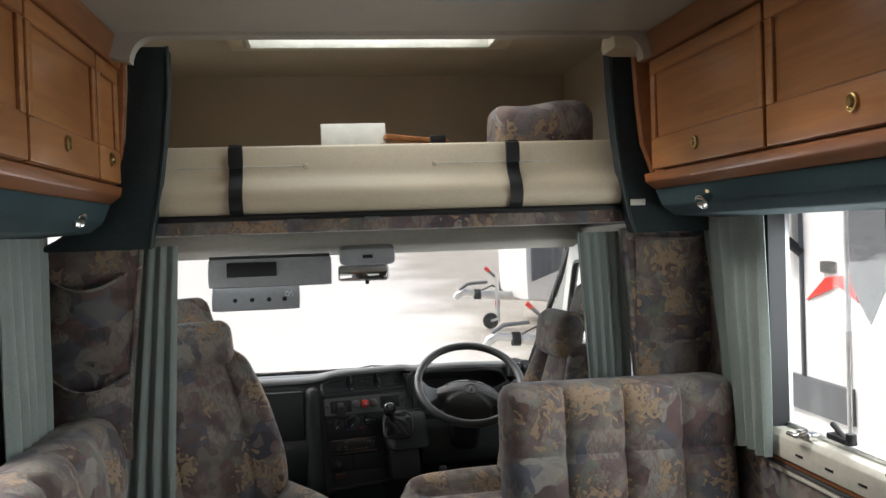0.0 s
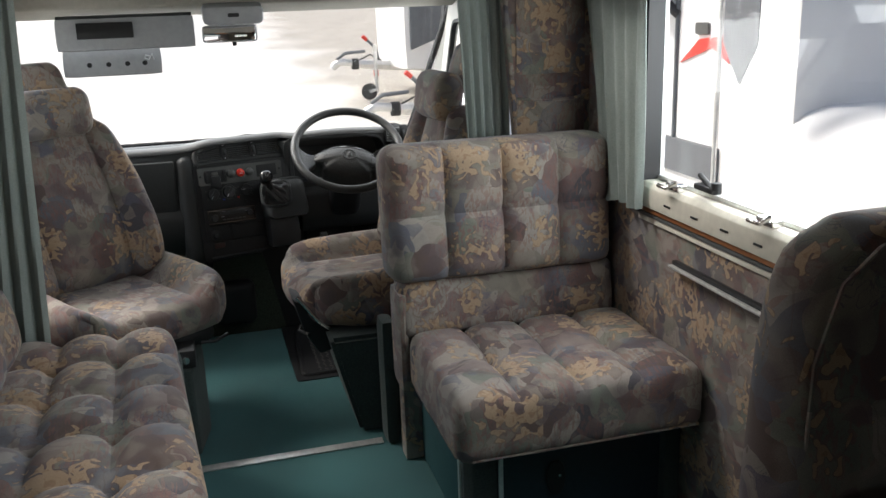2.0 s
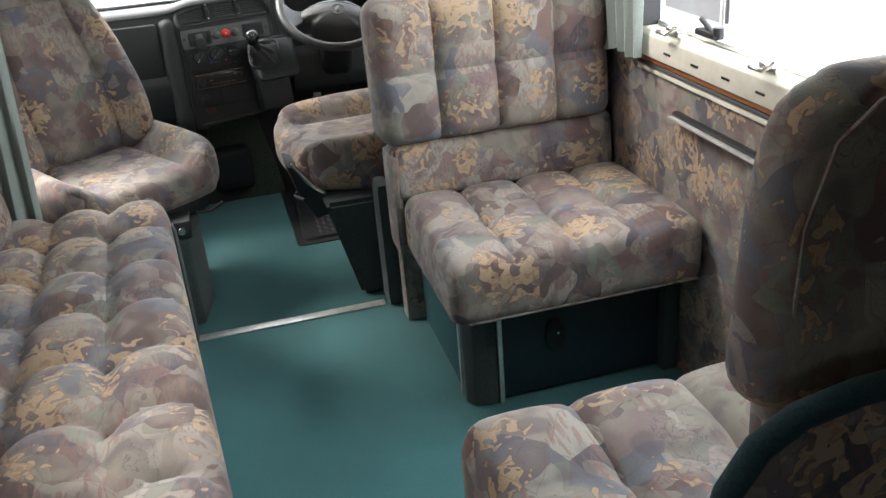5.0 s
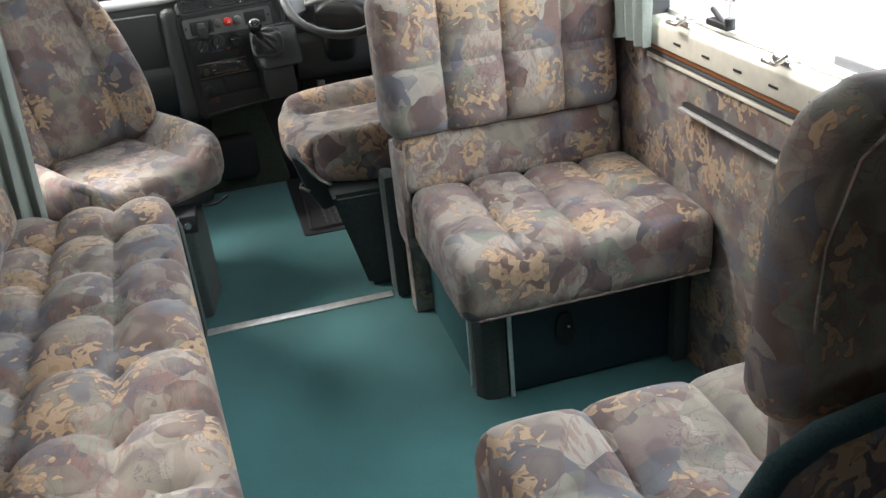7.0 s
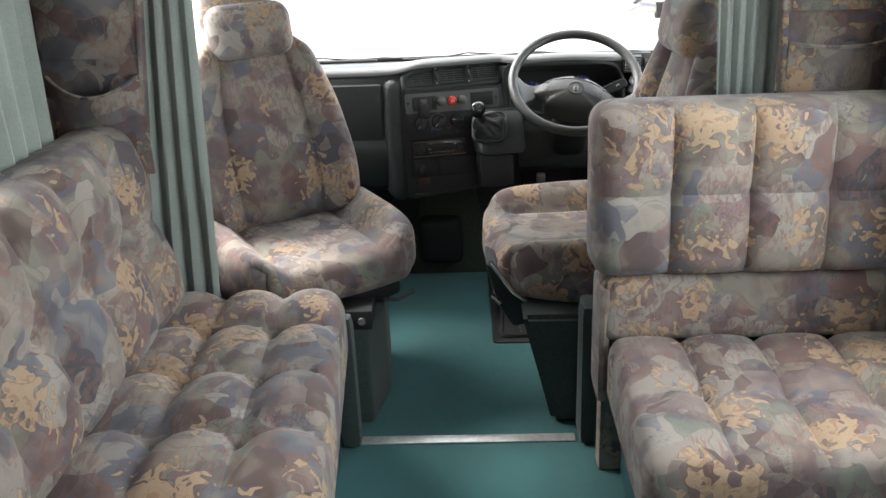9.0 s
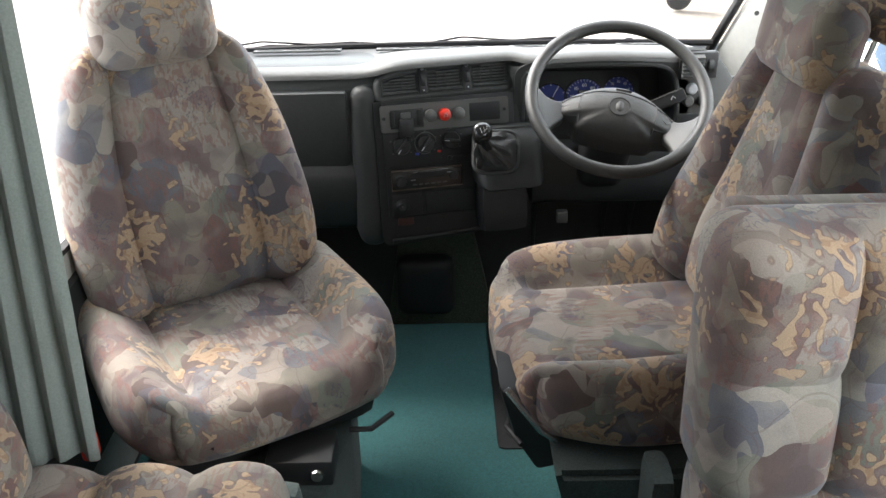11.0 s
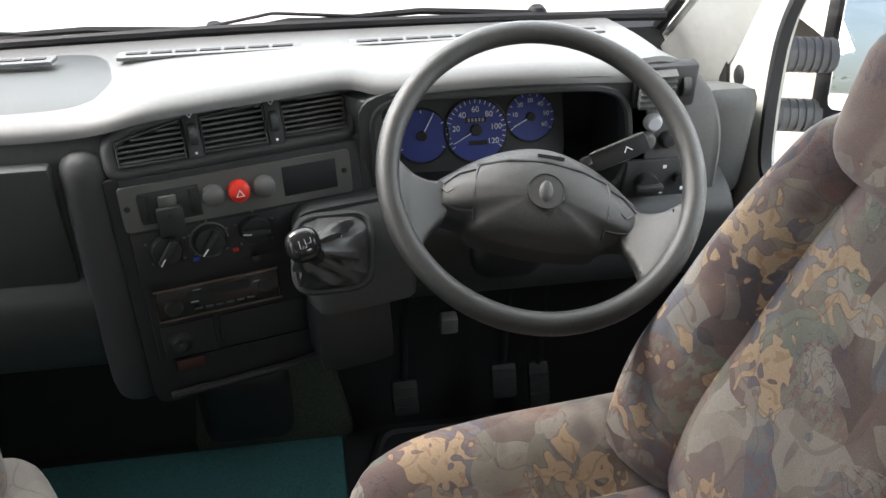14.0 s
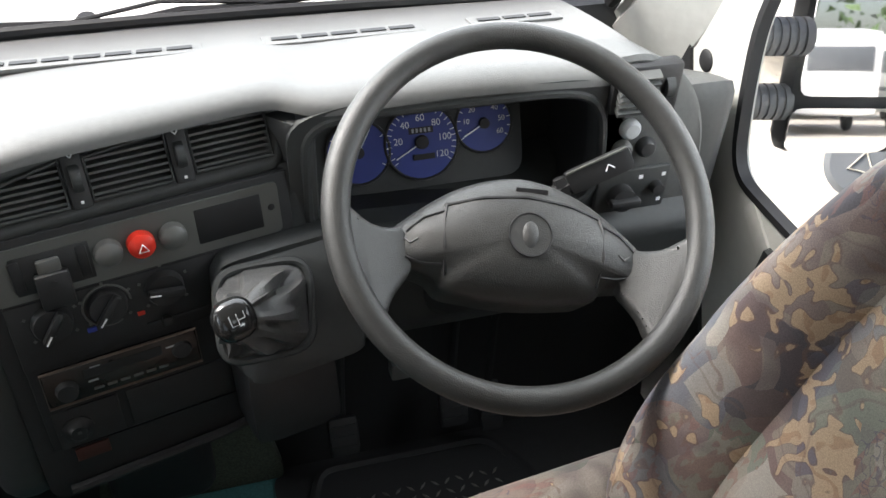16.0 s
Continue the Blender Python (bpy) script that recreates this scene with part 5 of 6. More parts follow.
part("lower_lip", placed(tube([(-0.17, -0.312, 0.006), (0.03, -0.305, 0.008), (0.16, -0.292, 0.004)], 0.007, 8), MC), CONSOLE, dash)
part("amber_lens", cbox(-0.152, -0.11, -0.272, -0.252, 0.0, 0.004, 0.001), material("amber_lens", (0.05, 0.012, 0.008), 0.4), dash)
# gear lever housing
gh = part("gear_housing", placed(soft((0.18, 0.165, 0.12), 0.034, 0.018, lambda p, u: Vector((p.x, p.y, p.z - 0.030 * u.y * max(0, u.z)))), MC @ pose(0.147, -0.105, 0.015)), DASH, dash, "moulded gear lever housing")
part("gear_skirt", placed(soft((0.13, 0.13, 0.10), 0.02, 0.03), MC @ pose(0.125, -0.235, 0.03)), DASH_DARK, gh)
GC, GE1, GE2 = Vector((0.103, -0.080, 0.078)), Vector((0.054, -0.003, 0.006)), Vector((0.010, 0.046, -0.026))


def squircle(a):
    c, s = math.cos(a), math.sin(a)
    return math.copysign(abs(c) ** 0.45, c), math.copysign(abs(s) ** 0.45, s)


grid = []
for i in range(13):
    f = i / 12
    row = []
    mid = GC.lerp(Vector((0.050, -0.035, 0.142)), f ** 1.3)
    for j in range(49):
        a = 2 * math.pi * j / 48
        p, q = squircle(a)
        p, q = p * (1 - f) + math.cos(a) * f, q * (1 - f) + math.sin(a) * f
        r = (1 - f) ** 0.75 * 0.80 + 0.20
        fold = math.sin(math.pi * f) * (0.10 * math.sin(5 * a + 4 * f) + 0.07 * math.sin(9 * a - 7 * f) + 0.05 * math.sin(14 * a + 3))
        lift = 0.012 * math.sin(math.pi * f) * abs(math.sin(3.5 * a + 2 * f))
        row.append(MC @ (mid + (GE1 * p + GE2 * q) * (r + fold) + Vector((0, 0, lift))))
    grid.append(row)
part("gaiter", sheet(grid, 0.002), material("gaiter_leather", (0.055, 0.055, 0.055), 0.36, stain=0.2, stain_scale=30, bump=0.3, bump_scale=300), gh, "creased grey leatherette gaiter")
part("gaiter_rim", placed(tube([GC + GE1 * 1.05 * squircle(a)[0] + GE2 * 1.05 * squircle(a)[1] for a in np.linspace(0, 2 * math.pi, 41)[:-1]], 0.006, 8, True), MC), DASH, gh)
kn = part("gear_knob", placed(soft((0.046, 0.046, 0.062), 0.020, 0.008, lambda p, u: Vector((p.x * (1 + 0.12 * u.z), p.y * (1 + 0.12 * u.z), p.z))), MC @ pose(0.045, -0.012, 0.172, -32, 0, 8)), material("knob_gloss", (0.012, 0.012, 0.012), 0.15), gh, "glossy black gear knob")
part("gear_stem", placed(tube([(0.07, -0.06, 0.12), (0.055, -0.03, 0.155)], [0.02, 0.011], 8), MC), BLACK, gh)
part("gate_mark", placed(tube([(-0.008, 0.006, 0), (-0.008, -0.006, 0), (0, -0.006, 0), (0, 0.006, 0), (0, -0.001, 0), (0.008, -0.001, 0), (0.008, 0.006, 0)], 0.0006, 5), MC @ pose(0.045, 0.004, 0.198, -32, 0, 8)), VISOR, kn)

# instrument binnacle
part("bridge", prism([(0.115, 3.87), (0.145, 3.84), (0.175, 3.838), (0.175, 4.0), (0.10, 4.0)], "z", 0.52, 0.855, 0.010), DASH, dash)
bo = rounded([(0.138, 0.655), (0.575, 0.640), (0.60, 0.72), (0.585, 0.87), (0.53, 0.892), (0.20, 0.892), (0.138, 0.87)], [0.03, 0.04, 0.04, 0.04, 0.05, 0.05, 0.03], 4)
bi = rounded([(0.165, 0.705), (0.548, 0.690), (0.565, 0.74), (0.552, 0.845), (0.51, 0.868), (0.21, 0.870), (0.165, 0.855)], [0.03, 0.04, 0.04, 0.04, 0.05, 0.05, 0.03], 4)
bo, bi = [[(x, z - 0.018) for x, z in loop] for loop in (bo, bi)]
part("binnacle", ring(bo, bi, "y", 3.835, 3.875), DASH, dash)
part("binnacle_lip", tube([(x, 3.838, z) for x, z in inset(bi, -0.006)], 0.007, 8, True), DASH, dash)
back = [(0.17 + (x - 0.165) * 0.97, 0.655 + (z - 0.672) * 1.0) for x, z in bi]
bm = bmesh.new()
va, vb = [bm.verts.new((x, 3.874, z)) for x, z in bi], [bm.verts.new((x, 3.985, z)) for x, z in back]
for i in range(len(bi)):
    bm.faces.new((va[i], vb[i], vb[(i + 1) % len(bi)], va[(i + 1) % len(bi)]))
bm.faces.new(vb)
part("binnacle_cavity", bm, DASH_DARK, dash)
MG = Matrix((Vector((1, 0, 0)), Vector((0, 0.42, 0.907)), Vector((0, -0.907, 0.42)))).transposed().to_4x4()
MG.translation = (0.335, 3.945, 0.735)
cl = part("instrument_panel", placed(prism(rounded([(-0.16, -0.065), (0.155, -0.065), (0.155, 0.075), (-0.16, 0.075)], 0.03, 4), "z", -0.008, 0.0), MG), DASH, dash)
BLUE = material("dial_blue", (0.030, 0.046, 0.215), 0.45, stain=0.08, stain_scale=20)


def lettering(text, size, m, parent, mat=WHITE_MARK):
    cu = bpy.data.curves.new("lettering", "FONT")
    cu.body, cu.size, cu.align_x, cu.align_y = text, size, "CENTER", "CENTER"
    tmp = bpy.data.objects.new("tmp", cu)
    me = bpy.data.meshes.new_from_object(tmp)
    bm = bmesh.new()
    bm.from_mesh(me)
    bpy.data.objects.remove(tmp)
    bpy.data.meshes.remove(me)
    return part("numeral", placed(bm, m), mat, parent)


def dial(u, v, r, ticks, numbers, sweep, needle):
    d = part("dial", placed(lathe([(0, 0.002), (r, 0.002), (r * 1.02, 0), (0, 0)], MG @ pose(u, v, 0.0005), 40), Matrix()), BLUE, cl, "blue dial with white figures")
    part("bezel", placed(tube([(r * 1.03 * math.cos(a), r * 1.03 * math.sin(a), 0) for a in np.linspace(0, 6.283, 33)[:-1]], 0.0022, 6, True), MG @ pose(u, v, 0.002)), DASH_DARK, d)
    a0, a1 = sweep
    for i in range(ticks):
        a = a0 + (a1 - a0) * i / (ticks - 1)
        part("tick", placed(box(-0.0006, 0.0006, r * 0.86, r * 0.98, 0, 0.0005), MG @ pose(u, v, 0.0026, 0, 0, -a)), WHITE_MARK, d)
    for i, n in enumerate(numbers):
        a = radians(a0 + (a1 - a0) * n[1])
        lettering(n[0], r * 0.26, MG @ pose(u + r * 0.66 * math.sin(a), v + r * 0.66 * math.cos(a), 0.0032), d)
    part("needle", placed(box(-0.0009, 0.0009, 0, r * 0.85, 0, 0.001), MG @ pose(u, v, 0.005, 0, 0, -needle)), WHITE_MARK, d)
    part("hub", placed(lathe([(0, 0.007), (r * 0.18, 0.006), (r * 0.2, 0), (0, 0)], MG @ pose(u, v, 0.002), 18), Matrix()), DASH_DARK, d)
    return d


sp1 = dial(0.004, 0.0, 0.052, 25, [("20", 0.165), ("40", 0.333), ("60", 0.5), ("80", 0.667), ("100", 0.833), ("120", 1.0)], (-125, 125), -118)
part("odometer", placed(box(-0.018, 0.018, -0.0045, 0.0045, 0, 0.0006), MG @ pose(0.004, 0.017, 0.0028)), BLACK, sp1)
part("trip_meter", placed(box(-0.016, 0.016, -0.004, 0.004, 0, 0.0006), MG @ pose(0.006, -0.021, 0.0028)), BLACK, sp1)
for du in (-0.012, -0.006, 0.0, 0.006, 0.012):
    part("digit", placed(box(-0.0016, 0.0016, -0.0028, 0.0028, 0, 0.0004), MG @ pose(0.004 + du, 0.017, 0.0036)), VISOR, sp1)
dial(0.098, 0.016, 0.041, 13, [("10", 0.167), ("20", 0.333), ("30", 0.5), ("40", 0.667), ("50", 0.833), ("60", 1.0)], (-120, 120), -117)
dial(-0.088, -0.004, 0.044, 9, [], (-120, 120), 30)

# right-hand switches
front = rounded([(0.565, 0.54), (0.735, 0.56), (0.728, 0.76), (0.69, 0.848), (0.62, 0.900), (0.565, 0.895)], [0.02, 0.03, 0.05, 0.05, 0.04, 0.01], 5)
bm = bmesh.new()
rows = []
for y, k, grow in ((3.835, 0.0, -0.006), (3.841, 0.0, 0.0), (3.95, 0.28, 0.004), (4.135, 1.0, 0.012)):
    rows.append([bm.verts.new((x + grow * (x > 0.62), y, z + min(grow, 0.0) * (z > 0.8) - 0.095 * k * max(0, min(1, (z - 0.70) / 0.18)))) for x, z in front])
for r0, r1 in zip(rows, rows[1:]):
    for i in range(len(front)):
        k = (i + 1) % len(front)
        bm.faces.new((r0[i], r0[k], r1[k], r1[i]))
bm.faces.new(rows[0][::-1]), bm.faces.new(rows[-1])
bmesh.ops.recalc_face_normals(bm, faces=bm.faces[:])
rp = part("right_panel", bm, DASH_HALF_LIT, dash)
part("dash_end", placed(soft((0.13, 0.24, 0.24), 0.045, 0.03, lambda p, u: Vector((p.x, p.y, p.z - 0.05 * (u.y + 1) * max(0, u.z)))), pose(0.765, 4.02, 0.69)), DASH_HALF_LIT, dash, "rounded dashboard end beside the door")
vn = part("side_vent", box(0.560, 0.660, 3.824, 3.85, 0.818, 0.888, 0.006), DASH_DARK, dash, "black side air vent")
for i in range(6):
    part("slat", placed(box(0.567, 0.622, -0.010, 0.004, -0.003, 0.003), pose(0, 3.822, 0.829 + i * 0.0098, 25, 0, 0)), DASH_HALF_LIT, vn)
part("thumb_wheel", lathe([(0, -0.006), (0.018, -0.006), (0.018, 0.006), (0, 0.006)], pose(0.641, 3.832, 0.852, 0, 90, 0), 18), DASH, vn)
for x, z, mt in ((0.600, 0.790, VISOR), (0.594, 0.757, KNOB_GREY), (0.630, 0.757, DASH_DARK)):
    part("round_switch", lathe([(0, 0.014), (0.010, 0.013), (0.0145, 0.008), (0.015, 0), (0, 0)], toward((x, 3.834, z), (0, -1, 0.1)), 20), mt, rp, "round push switch")
ls = part("light_switch_plate", box(0.566, 0.678, 3.828, 3.84, 0.648, 0.722, 0.004), DASH, rp)
part("light_switch", lathe([(0, 0.020), (0.018, 0.019), (0.020, 0), (0, 0)], toward((0.602, 3.828, 0.681), (0, -1, 0.1)), 20), DASH_DARK, ls)
part("switch_grip", box(0.579, 0.625, 3.800, 3.815, 0.675, 0.688, 0.004), DASH_DARK, ls)
part("dimmer", lathe([(0, 0.014), (0.009, 0.013), (0.011, 0), (0, 0)], toward((0.658, 3.828, 0.688), (0, -1, 0.1)), 16), DASH_DARK, ls)
for x, z in ((0.632, 0.708), (0.668, 0.708), (0.632, 0.660), (0.668, 0.664)):
    part("print", box(x - 0.003, x + 0.003, 3.8274, 3.828, z - 0.003, z + 0.003), WHITE_MARK, ls)
part("lower_driver_panel", prism(rounded([(3.84, 0.66), (3.80, 0.635), (3.81, 0.52), (3.84, 0.465), (4.05, 0.44), (4.05, 0.70)], 0.02, 3), "x", 0.19, 0.755), DASH, dash)
for i in range(6):
    part("grille_slot", placed(box(0.64, 0.70, -0.002, 0.002, -0.0028, 0.0028), pose(0, 3.806, 0.545 + i * 0.012, 8, 0, 0)), BLACK, dash)
part("pull_tab", box(0.255, 0.285, 3.775, 3.80, 0.435, 0.468, 0.004), KNOB_GREY, dash, "grey release tab")
part("column_shroud", placed(soft((0.13, 0.11, 0.26), 0.04, 0.03), toward((0.372, 3.775, 0.645), (0, -0.62, 0.785))), BLACK, dash)

# ---- steering wheel ----
WHEEL_SCALE = 1.115
MW = toward((0.372, 3.640, 0.834), (-0.018, -0.620, 0.785)) @ pose(0, 0, 0, 0, 0, -13) @ Matrix.Scale(WHEEL_SCALE, 4)
LIFT = 0.018
sw = thing("steering_wheel", MW, "worn grey-black steering wheel with a padded two-spoke centre", "steering wheel", local=True)
R = 0.187
part("rim", tube([(R * math.cos(a), R * math.sin(a), 0) for a in np.linspace(0, 2 * math.pi, 73)[:-1]], 0.0143, 16, True), RIM, sw)


def dished(outline, z0, z1, crown, r, cx=0.0, cy=0.0):
    """A padded plate: a polygon filled in rings, domed towards its middle."""
    bm = bmesh.new()
    k = len(outline)
    rings = []
    for f, z in ((1.0, z0), (1.0, z1 - r), (0.97, z1 - r * 0.3), (0.90, z1 + crown * 0.25), (0.70, z1 + crown * 0.65), (0.40, z1 + crown * 0.92)):
        rings.append([bm.verts.new((cx + (x - cx) * f, cy + (y - cy) * f, z)) for x, y in outline])
    for a, b in zip(rings, rings[1:]):
        for i in range(k):
            bm.faces.new((a[i], a[(i + 1) % k], b[(i + 1) % k], b[i]))
    c = bm.verts.new((cx, cy, z1 + crown))
    for i in range(k):
        bm.faces.new((rings[-1][i], rings[-1][(i + 1) % k], c))
    bm.faces.new(rings[0][::-1])
    return bm


pad_half = [(0.0, 0.046), (0.045, 0.036), (0.086, 0.016), (0.139, -0.028), (0.135, -0.061), (0.090, -0.066), (0.080, -0.083), (0.0, -0.092)]
pad_shape = rounded([(x + 0.004, y) for x, y in pad_half] + [(0.004 - x, y) for x, y in pad_half[-2:0:-1]], [0.03, 0.04, 0.04, 0.015, 0.012, 0.02, 0.012, 0.04, 0.012, 0.02, 0.012, 0.015, 0.04, 0.04], 4)
part("centre_pad", dished(pad_shape, -0.085, -0.046 + LIFT, 0.026, 0.010, 0.004, -0.024), RIM, sw)


def pad_z(x, y):
    d = Vector((x - 0.004, y + 0.024))
    f = 0.0
    for p, q in zip(pad_shape, pad_shape[1:] + pad_shape[:1]):
        p, q = Vector(p) - Vector((0.004, -0.024)), Vector(q) - Vector((0.004, -0.024))
        if (q - p).length > 1e-6:
            n = Vector(((q - p).y, -(q - p).x))
            if n.dot(p) and p.cross(d) * d.cross(q) >= 0 and d.dot(p + q) > 0:
                f = n.dot(d) / n.dot(p)
    return float(np.interp(f, [0, 0.4, 0.7, 0.9, 0.97, 1.0], [-0.020, -0.0221, -0.0291, -0.0395, -0.046, -0.055])) + 0.0004 + LIFT


def on_pad(points):
    return [(x, y, pad_z(x, y)) for x, y in points]


for s in (-1, 1):
    arm = [(0.110, -0.022), (0.150, -0.026), (0.172, -0.012), (0.188, -0.004), (0.187, -0.05), (0.166, -0.098), (0.142, -0.133), (0.131, -0.122), (0.127, -0.098), (0.105, -0.066)]
    bm = prism(rounded([(s * x, y) for x, y in arm], 0.012, 3), "z", -0.062 + LIFT, -0.038 + LIFT, 0.006)
    for v in bm.verts:
        v.co.z += (0.045 - LIFT) * max(0, min(1, (math.hypot(v.co.x, v.co.y) - 0.135) / 0.05))
    part("spoke", bm, RIM, sw)
    part("horn_seam", tube(on_pad([(0.004 + s * 0.079, 0.005), (0.004 + s * 0.082, -0.010), (0.004 + s * 0.082, -0.040), (0.004 + s * 0.079, -0.068)]), 0.0018, 5), BLACK, sw)
    part("horn_edge", tube(on_pad([(0.004 + s * 0.082, -0.058), (0.004 + s * 0.100, -0.058), (0.004 + s * 0.118, -0.053)]), 0.0016, 5), BLACK, sw)
    part("horn_edge", tube(on_pad([(0.004 + s * 0.081, -0.004), (0.004 + s * 0.102, -0.012), (0.004 + s * 0.119, -0.028)]), 0.0016, 5), BLACK, sw)
    part("horn_mark", tube(on_pad([(s * 0.110 - 0.007, -0.034), (s * 0.110, -0.039), (s * 0.110 + 0.007, -0.034)]), 0.0011, 5), DASH_LIT, sw)
part("pad_seam", tube(on_pad([(-0.078, 0.002), (-0.04, 0.012), (0.004, 0.016), (0.048, 0.012), (0.086, 0.002)]), 0.0018, 5), BLACK, sw)
part("badge", lathe([(0, 0.0015), (0.021, 0.0015), (0.0225, 0.0), (0, 0)], pose(0.007, -0.024, -0.0208 + LIFT), 28), RIM, sw)
part("badge_ring", tube([(0.007 + 0.022 * math.cos(a), -0.024 + 0.022 * math.sin(a), -0.0192 + LIFT) for a in np.linspace(0, 6.283, 29)[:-1]], 0.001, 5, True), BLACK, sw)
part("emblem", lathe([(0, 0.0022), (0.008, 0.0018), (0.011, 0.0), (0, 0)], pose(0.007, -0.024, -0.0193 + LIFT) @ Matrix.Diagonal((0.75, 1.25, 1, 1)), 20), RIM, sw, "plain raised emblem")
part("airbag_mark", placed(soft((0.034, 0.005, 0.002), 0.0008, 0.004), pose(0.010, 0.024, pad_z(0.010, 0.024) + 0.0008, 22, 0, 0)), BLACK, sw)
part("hub", lathe([(0.04, 0), (0.045, 0.03), (0.04, 0.04), (0, 0.04)], pose(0, -0.02, -0.125), 20), BLACK, sw)
stalk = thing("wiper_stalk", (0.45, 3.74, 0.72), "black column stalk with a white wiper symbol", "column stalk")
part("arm", tube([(0.37, 3.75, 0.71), (0.44, 3.76, 0.742), (0.485, 3.762, 0.764)], [0.008, 0.009, 0.011], 8), BLACK, stalk)
SP = pose(0.524, 3.760, 0.783, 62, -24, -4)
part("collar", placed(soft((0.018, 0.027, 0.022), 0.005, 0.008), SP @ pose(-0.052, 0, 0)), DASH_DARK, stalk)
part("paddle", placed(soft((0.090, 0.032, 0.022), 0.006, 0.010), SP), BLACK, stalk)
part("edge", placed(box(-0.042, 0.042, 0.013, 0.0155, 0.006, 0.0125, 0.001), SP), KNOB_GREY, stalk)
part("symbol", placed(tube([(-0.006, -0.003, 0), (0, 0.004, 0), (0.006, -0.003, 0)], 0.0009, 5), SP @ pose(0.012, 0, 0.0118)), WHITE_MARK, stalk)

# ---- footwell ----
mat = thing("rubber_floor_mat", (0.34, 3.78, 0.002), "black rubber floor mat with a raised tread pattern", "floor mat")
part("tray", prism(rounded([(0.10, 3.40), (0.60, 3.40), (0.56, 3.86), (0.50, 3.96), (0.155, 3.965), (0.12, 3.86)], 0.03, 3), "z", 0.002, 0.006), BLACK, mat)
part("rim", tube(rounded([(0.105, 3.40, 0.004), (0.595, 3.40, 0.004), (0.555, 3.86, 0.004), (0.495, 3.955, 0.006), (0.16, 3.96, 0.006), (0.125, 3.86, 0.004)], 0.03, 3), 0.010, 6, True), BLACK, mat)
structure("floor_driver", prism(rounded([(0.075, 3.36), (0.86, 3.36), (0.86, 3.97), (0.072, 3.97)], 0.02, 2), "z", -0.03, 0.002), DASH_DARK, "black rubber floor of the driver's footwell", "floor")
tread = bmesh.new()
for i in range(17):
    for j in range(20):
        x, y = 0.15 + i * 0.024, 3.43 + j * 0.0235
        if x > 0.155 and x < 0.565 - max(0, y - 3.4) * 0.13 and y < 3.905:
            a = radians(45 if (i + j) % 2 else -45)
            c, s = math.cos(a), math.sin(a)
            q = []
            for du, dv in ((-0.010, 0), (0, -0.0028), (0.010, 0), (0, 0.0028)):
                q.append(tread.verts.new((x + du * c - dv * s, y + du * s + dv * c, 0.0062)))
            top = tread.verts.new((x, y, 0.0105))
            for k in range(4):
                tread.faces.new((q[k], q[(k + 1) % 4], top))
tagged(part("tread", tread, material("tread_rubber", (0.13, 0.12, 0.11), 0.4, stain=0.2), mat, "raised tread bars"), kind="stuff")
for nm, x, y, z in (("clutch", 0.205, 3.93, 0.135), ("brake", 0.41, 3.93, 0.155), ("accelerator", 0.488, 3.94, 0.125)):
    t = thing("pedal", (x, y, z - 0.05), "worn rubber-faced foot pedal hanging under the dashboard", "pedal", "foot pedals")
    part("pad", placed(soft((0.055 if nm != "accelerator" else 0.045, 0.02, 0.075 if nm != "accelerator" else 0.10), 0.009, 0.014), pose(x, y, z, -30, 0, 0)), DASH_DARK, t)
    part("arm", tube([(x, y + 0.02, z + 0.02), (x + 0.005, y + 0.03, z + 0.2), (x + 0.01, y - 0.01, z + 0.36)], 0.008, 8), BLACK, t)
    for k in (-0.02, 0.0, 0.02):
        part("ridge", placed(box(-0.022, 0.022, -0.0125, -0.009, k - 0.003, k + 0.003), pose(x, y, z, -30, 0, 0)), DASH_DARK, t)
tun = thing("engine_cover", (-0.02, 3.9, 0), "dark carpeted engine tunnel with a black cover", "engine cover")
part("cover", prism(rounded([(-0.24, -0.012), (0.10, -0.012), (0.07, 0.14), (0.02, 0.36), (-0.18, 0.36), (-0.22, 0.12)], 0.03, 3), "y", 3.975, 4.12), material("speckled_felt", (0.045, 0.055, 0.04), 0.95, grain=0.5, grain_scale=300, bump=0.4), tun)
part("duct", placed(soft((0.18, 0.08, 0.20), 0.035, 0.03), pose(-0.115, 3.955, 0.15)), BLACK, tun)

# ---- outside ----
GRAVEL = material("pale_gravel", (0.30, 0.265, 0.21), 0.95, grain=0.35, grain_scale=18, stain=0.18, stain_scale=1.6, bump=0.6, bump_scale=25)
GZ = -0.75
# glare ahead painted as near-white ground, breaking up into brown gravel towards the parked row
gt = GRAVEL.node_tree
gl, gn = gt.links.new, gt.nodes.new
pos = gn("ShaderNodeTexCoord")
axes = gn("ShaderNodeSeparateXYZ")
gl(pos.outputs["Object"], axes.inputs[0])
rag = gn("ShaderNodeTexNoise")
rag.inputs["Scale"].default_value, rag.inputs["Detail"].default_value = 0.6, 5
gl(pos.outputs["Object"], rag.inputs["Vector"])
reach = gn("ShaderNodeMath")
reach.operation = "MULTIPLY_ADD"
gl(rag.outputs["Fac"], reach.inputs[0])
reach.inputs[1].default_value = 3.0
gl(axes.outputs["X"], reach.inputs[2])
blend = gn("ShaderNodeMapRange")
blend.interpolation_type = "SMOOTHSTEP"
for key, val in (("From Min", 2.6), ("From Max", 4.2), ("To Min", 1.0), ("To Max", 0.3)):
    blend.inputs[key].default_value = val
gl(reach.outputs[0], blend.inputs["Value"])
gm = gn("ShaderNodeMix")
gm.data_type = "RGBA"
gb = gt.nodes["Principled BSDF"]
gl(blend.outputs["Result"], gm.inputs["Factor"])
gl(gb.inputs["Base Color"].links[0].from_socket, gm.inputs["A"])
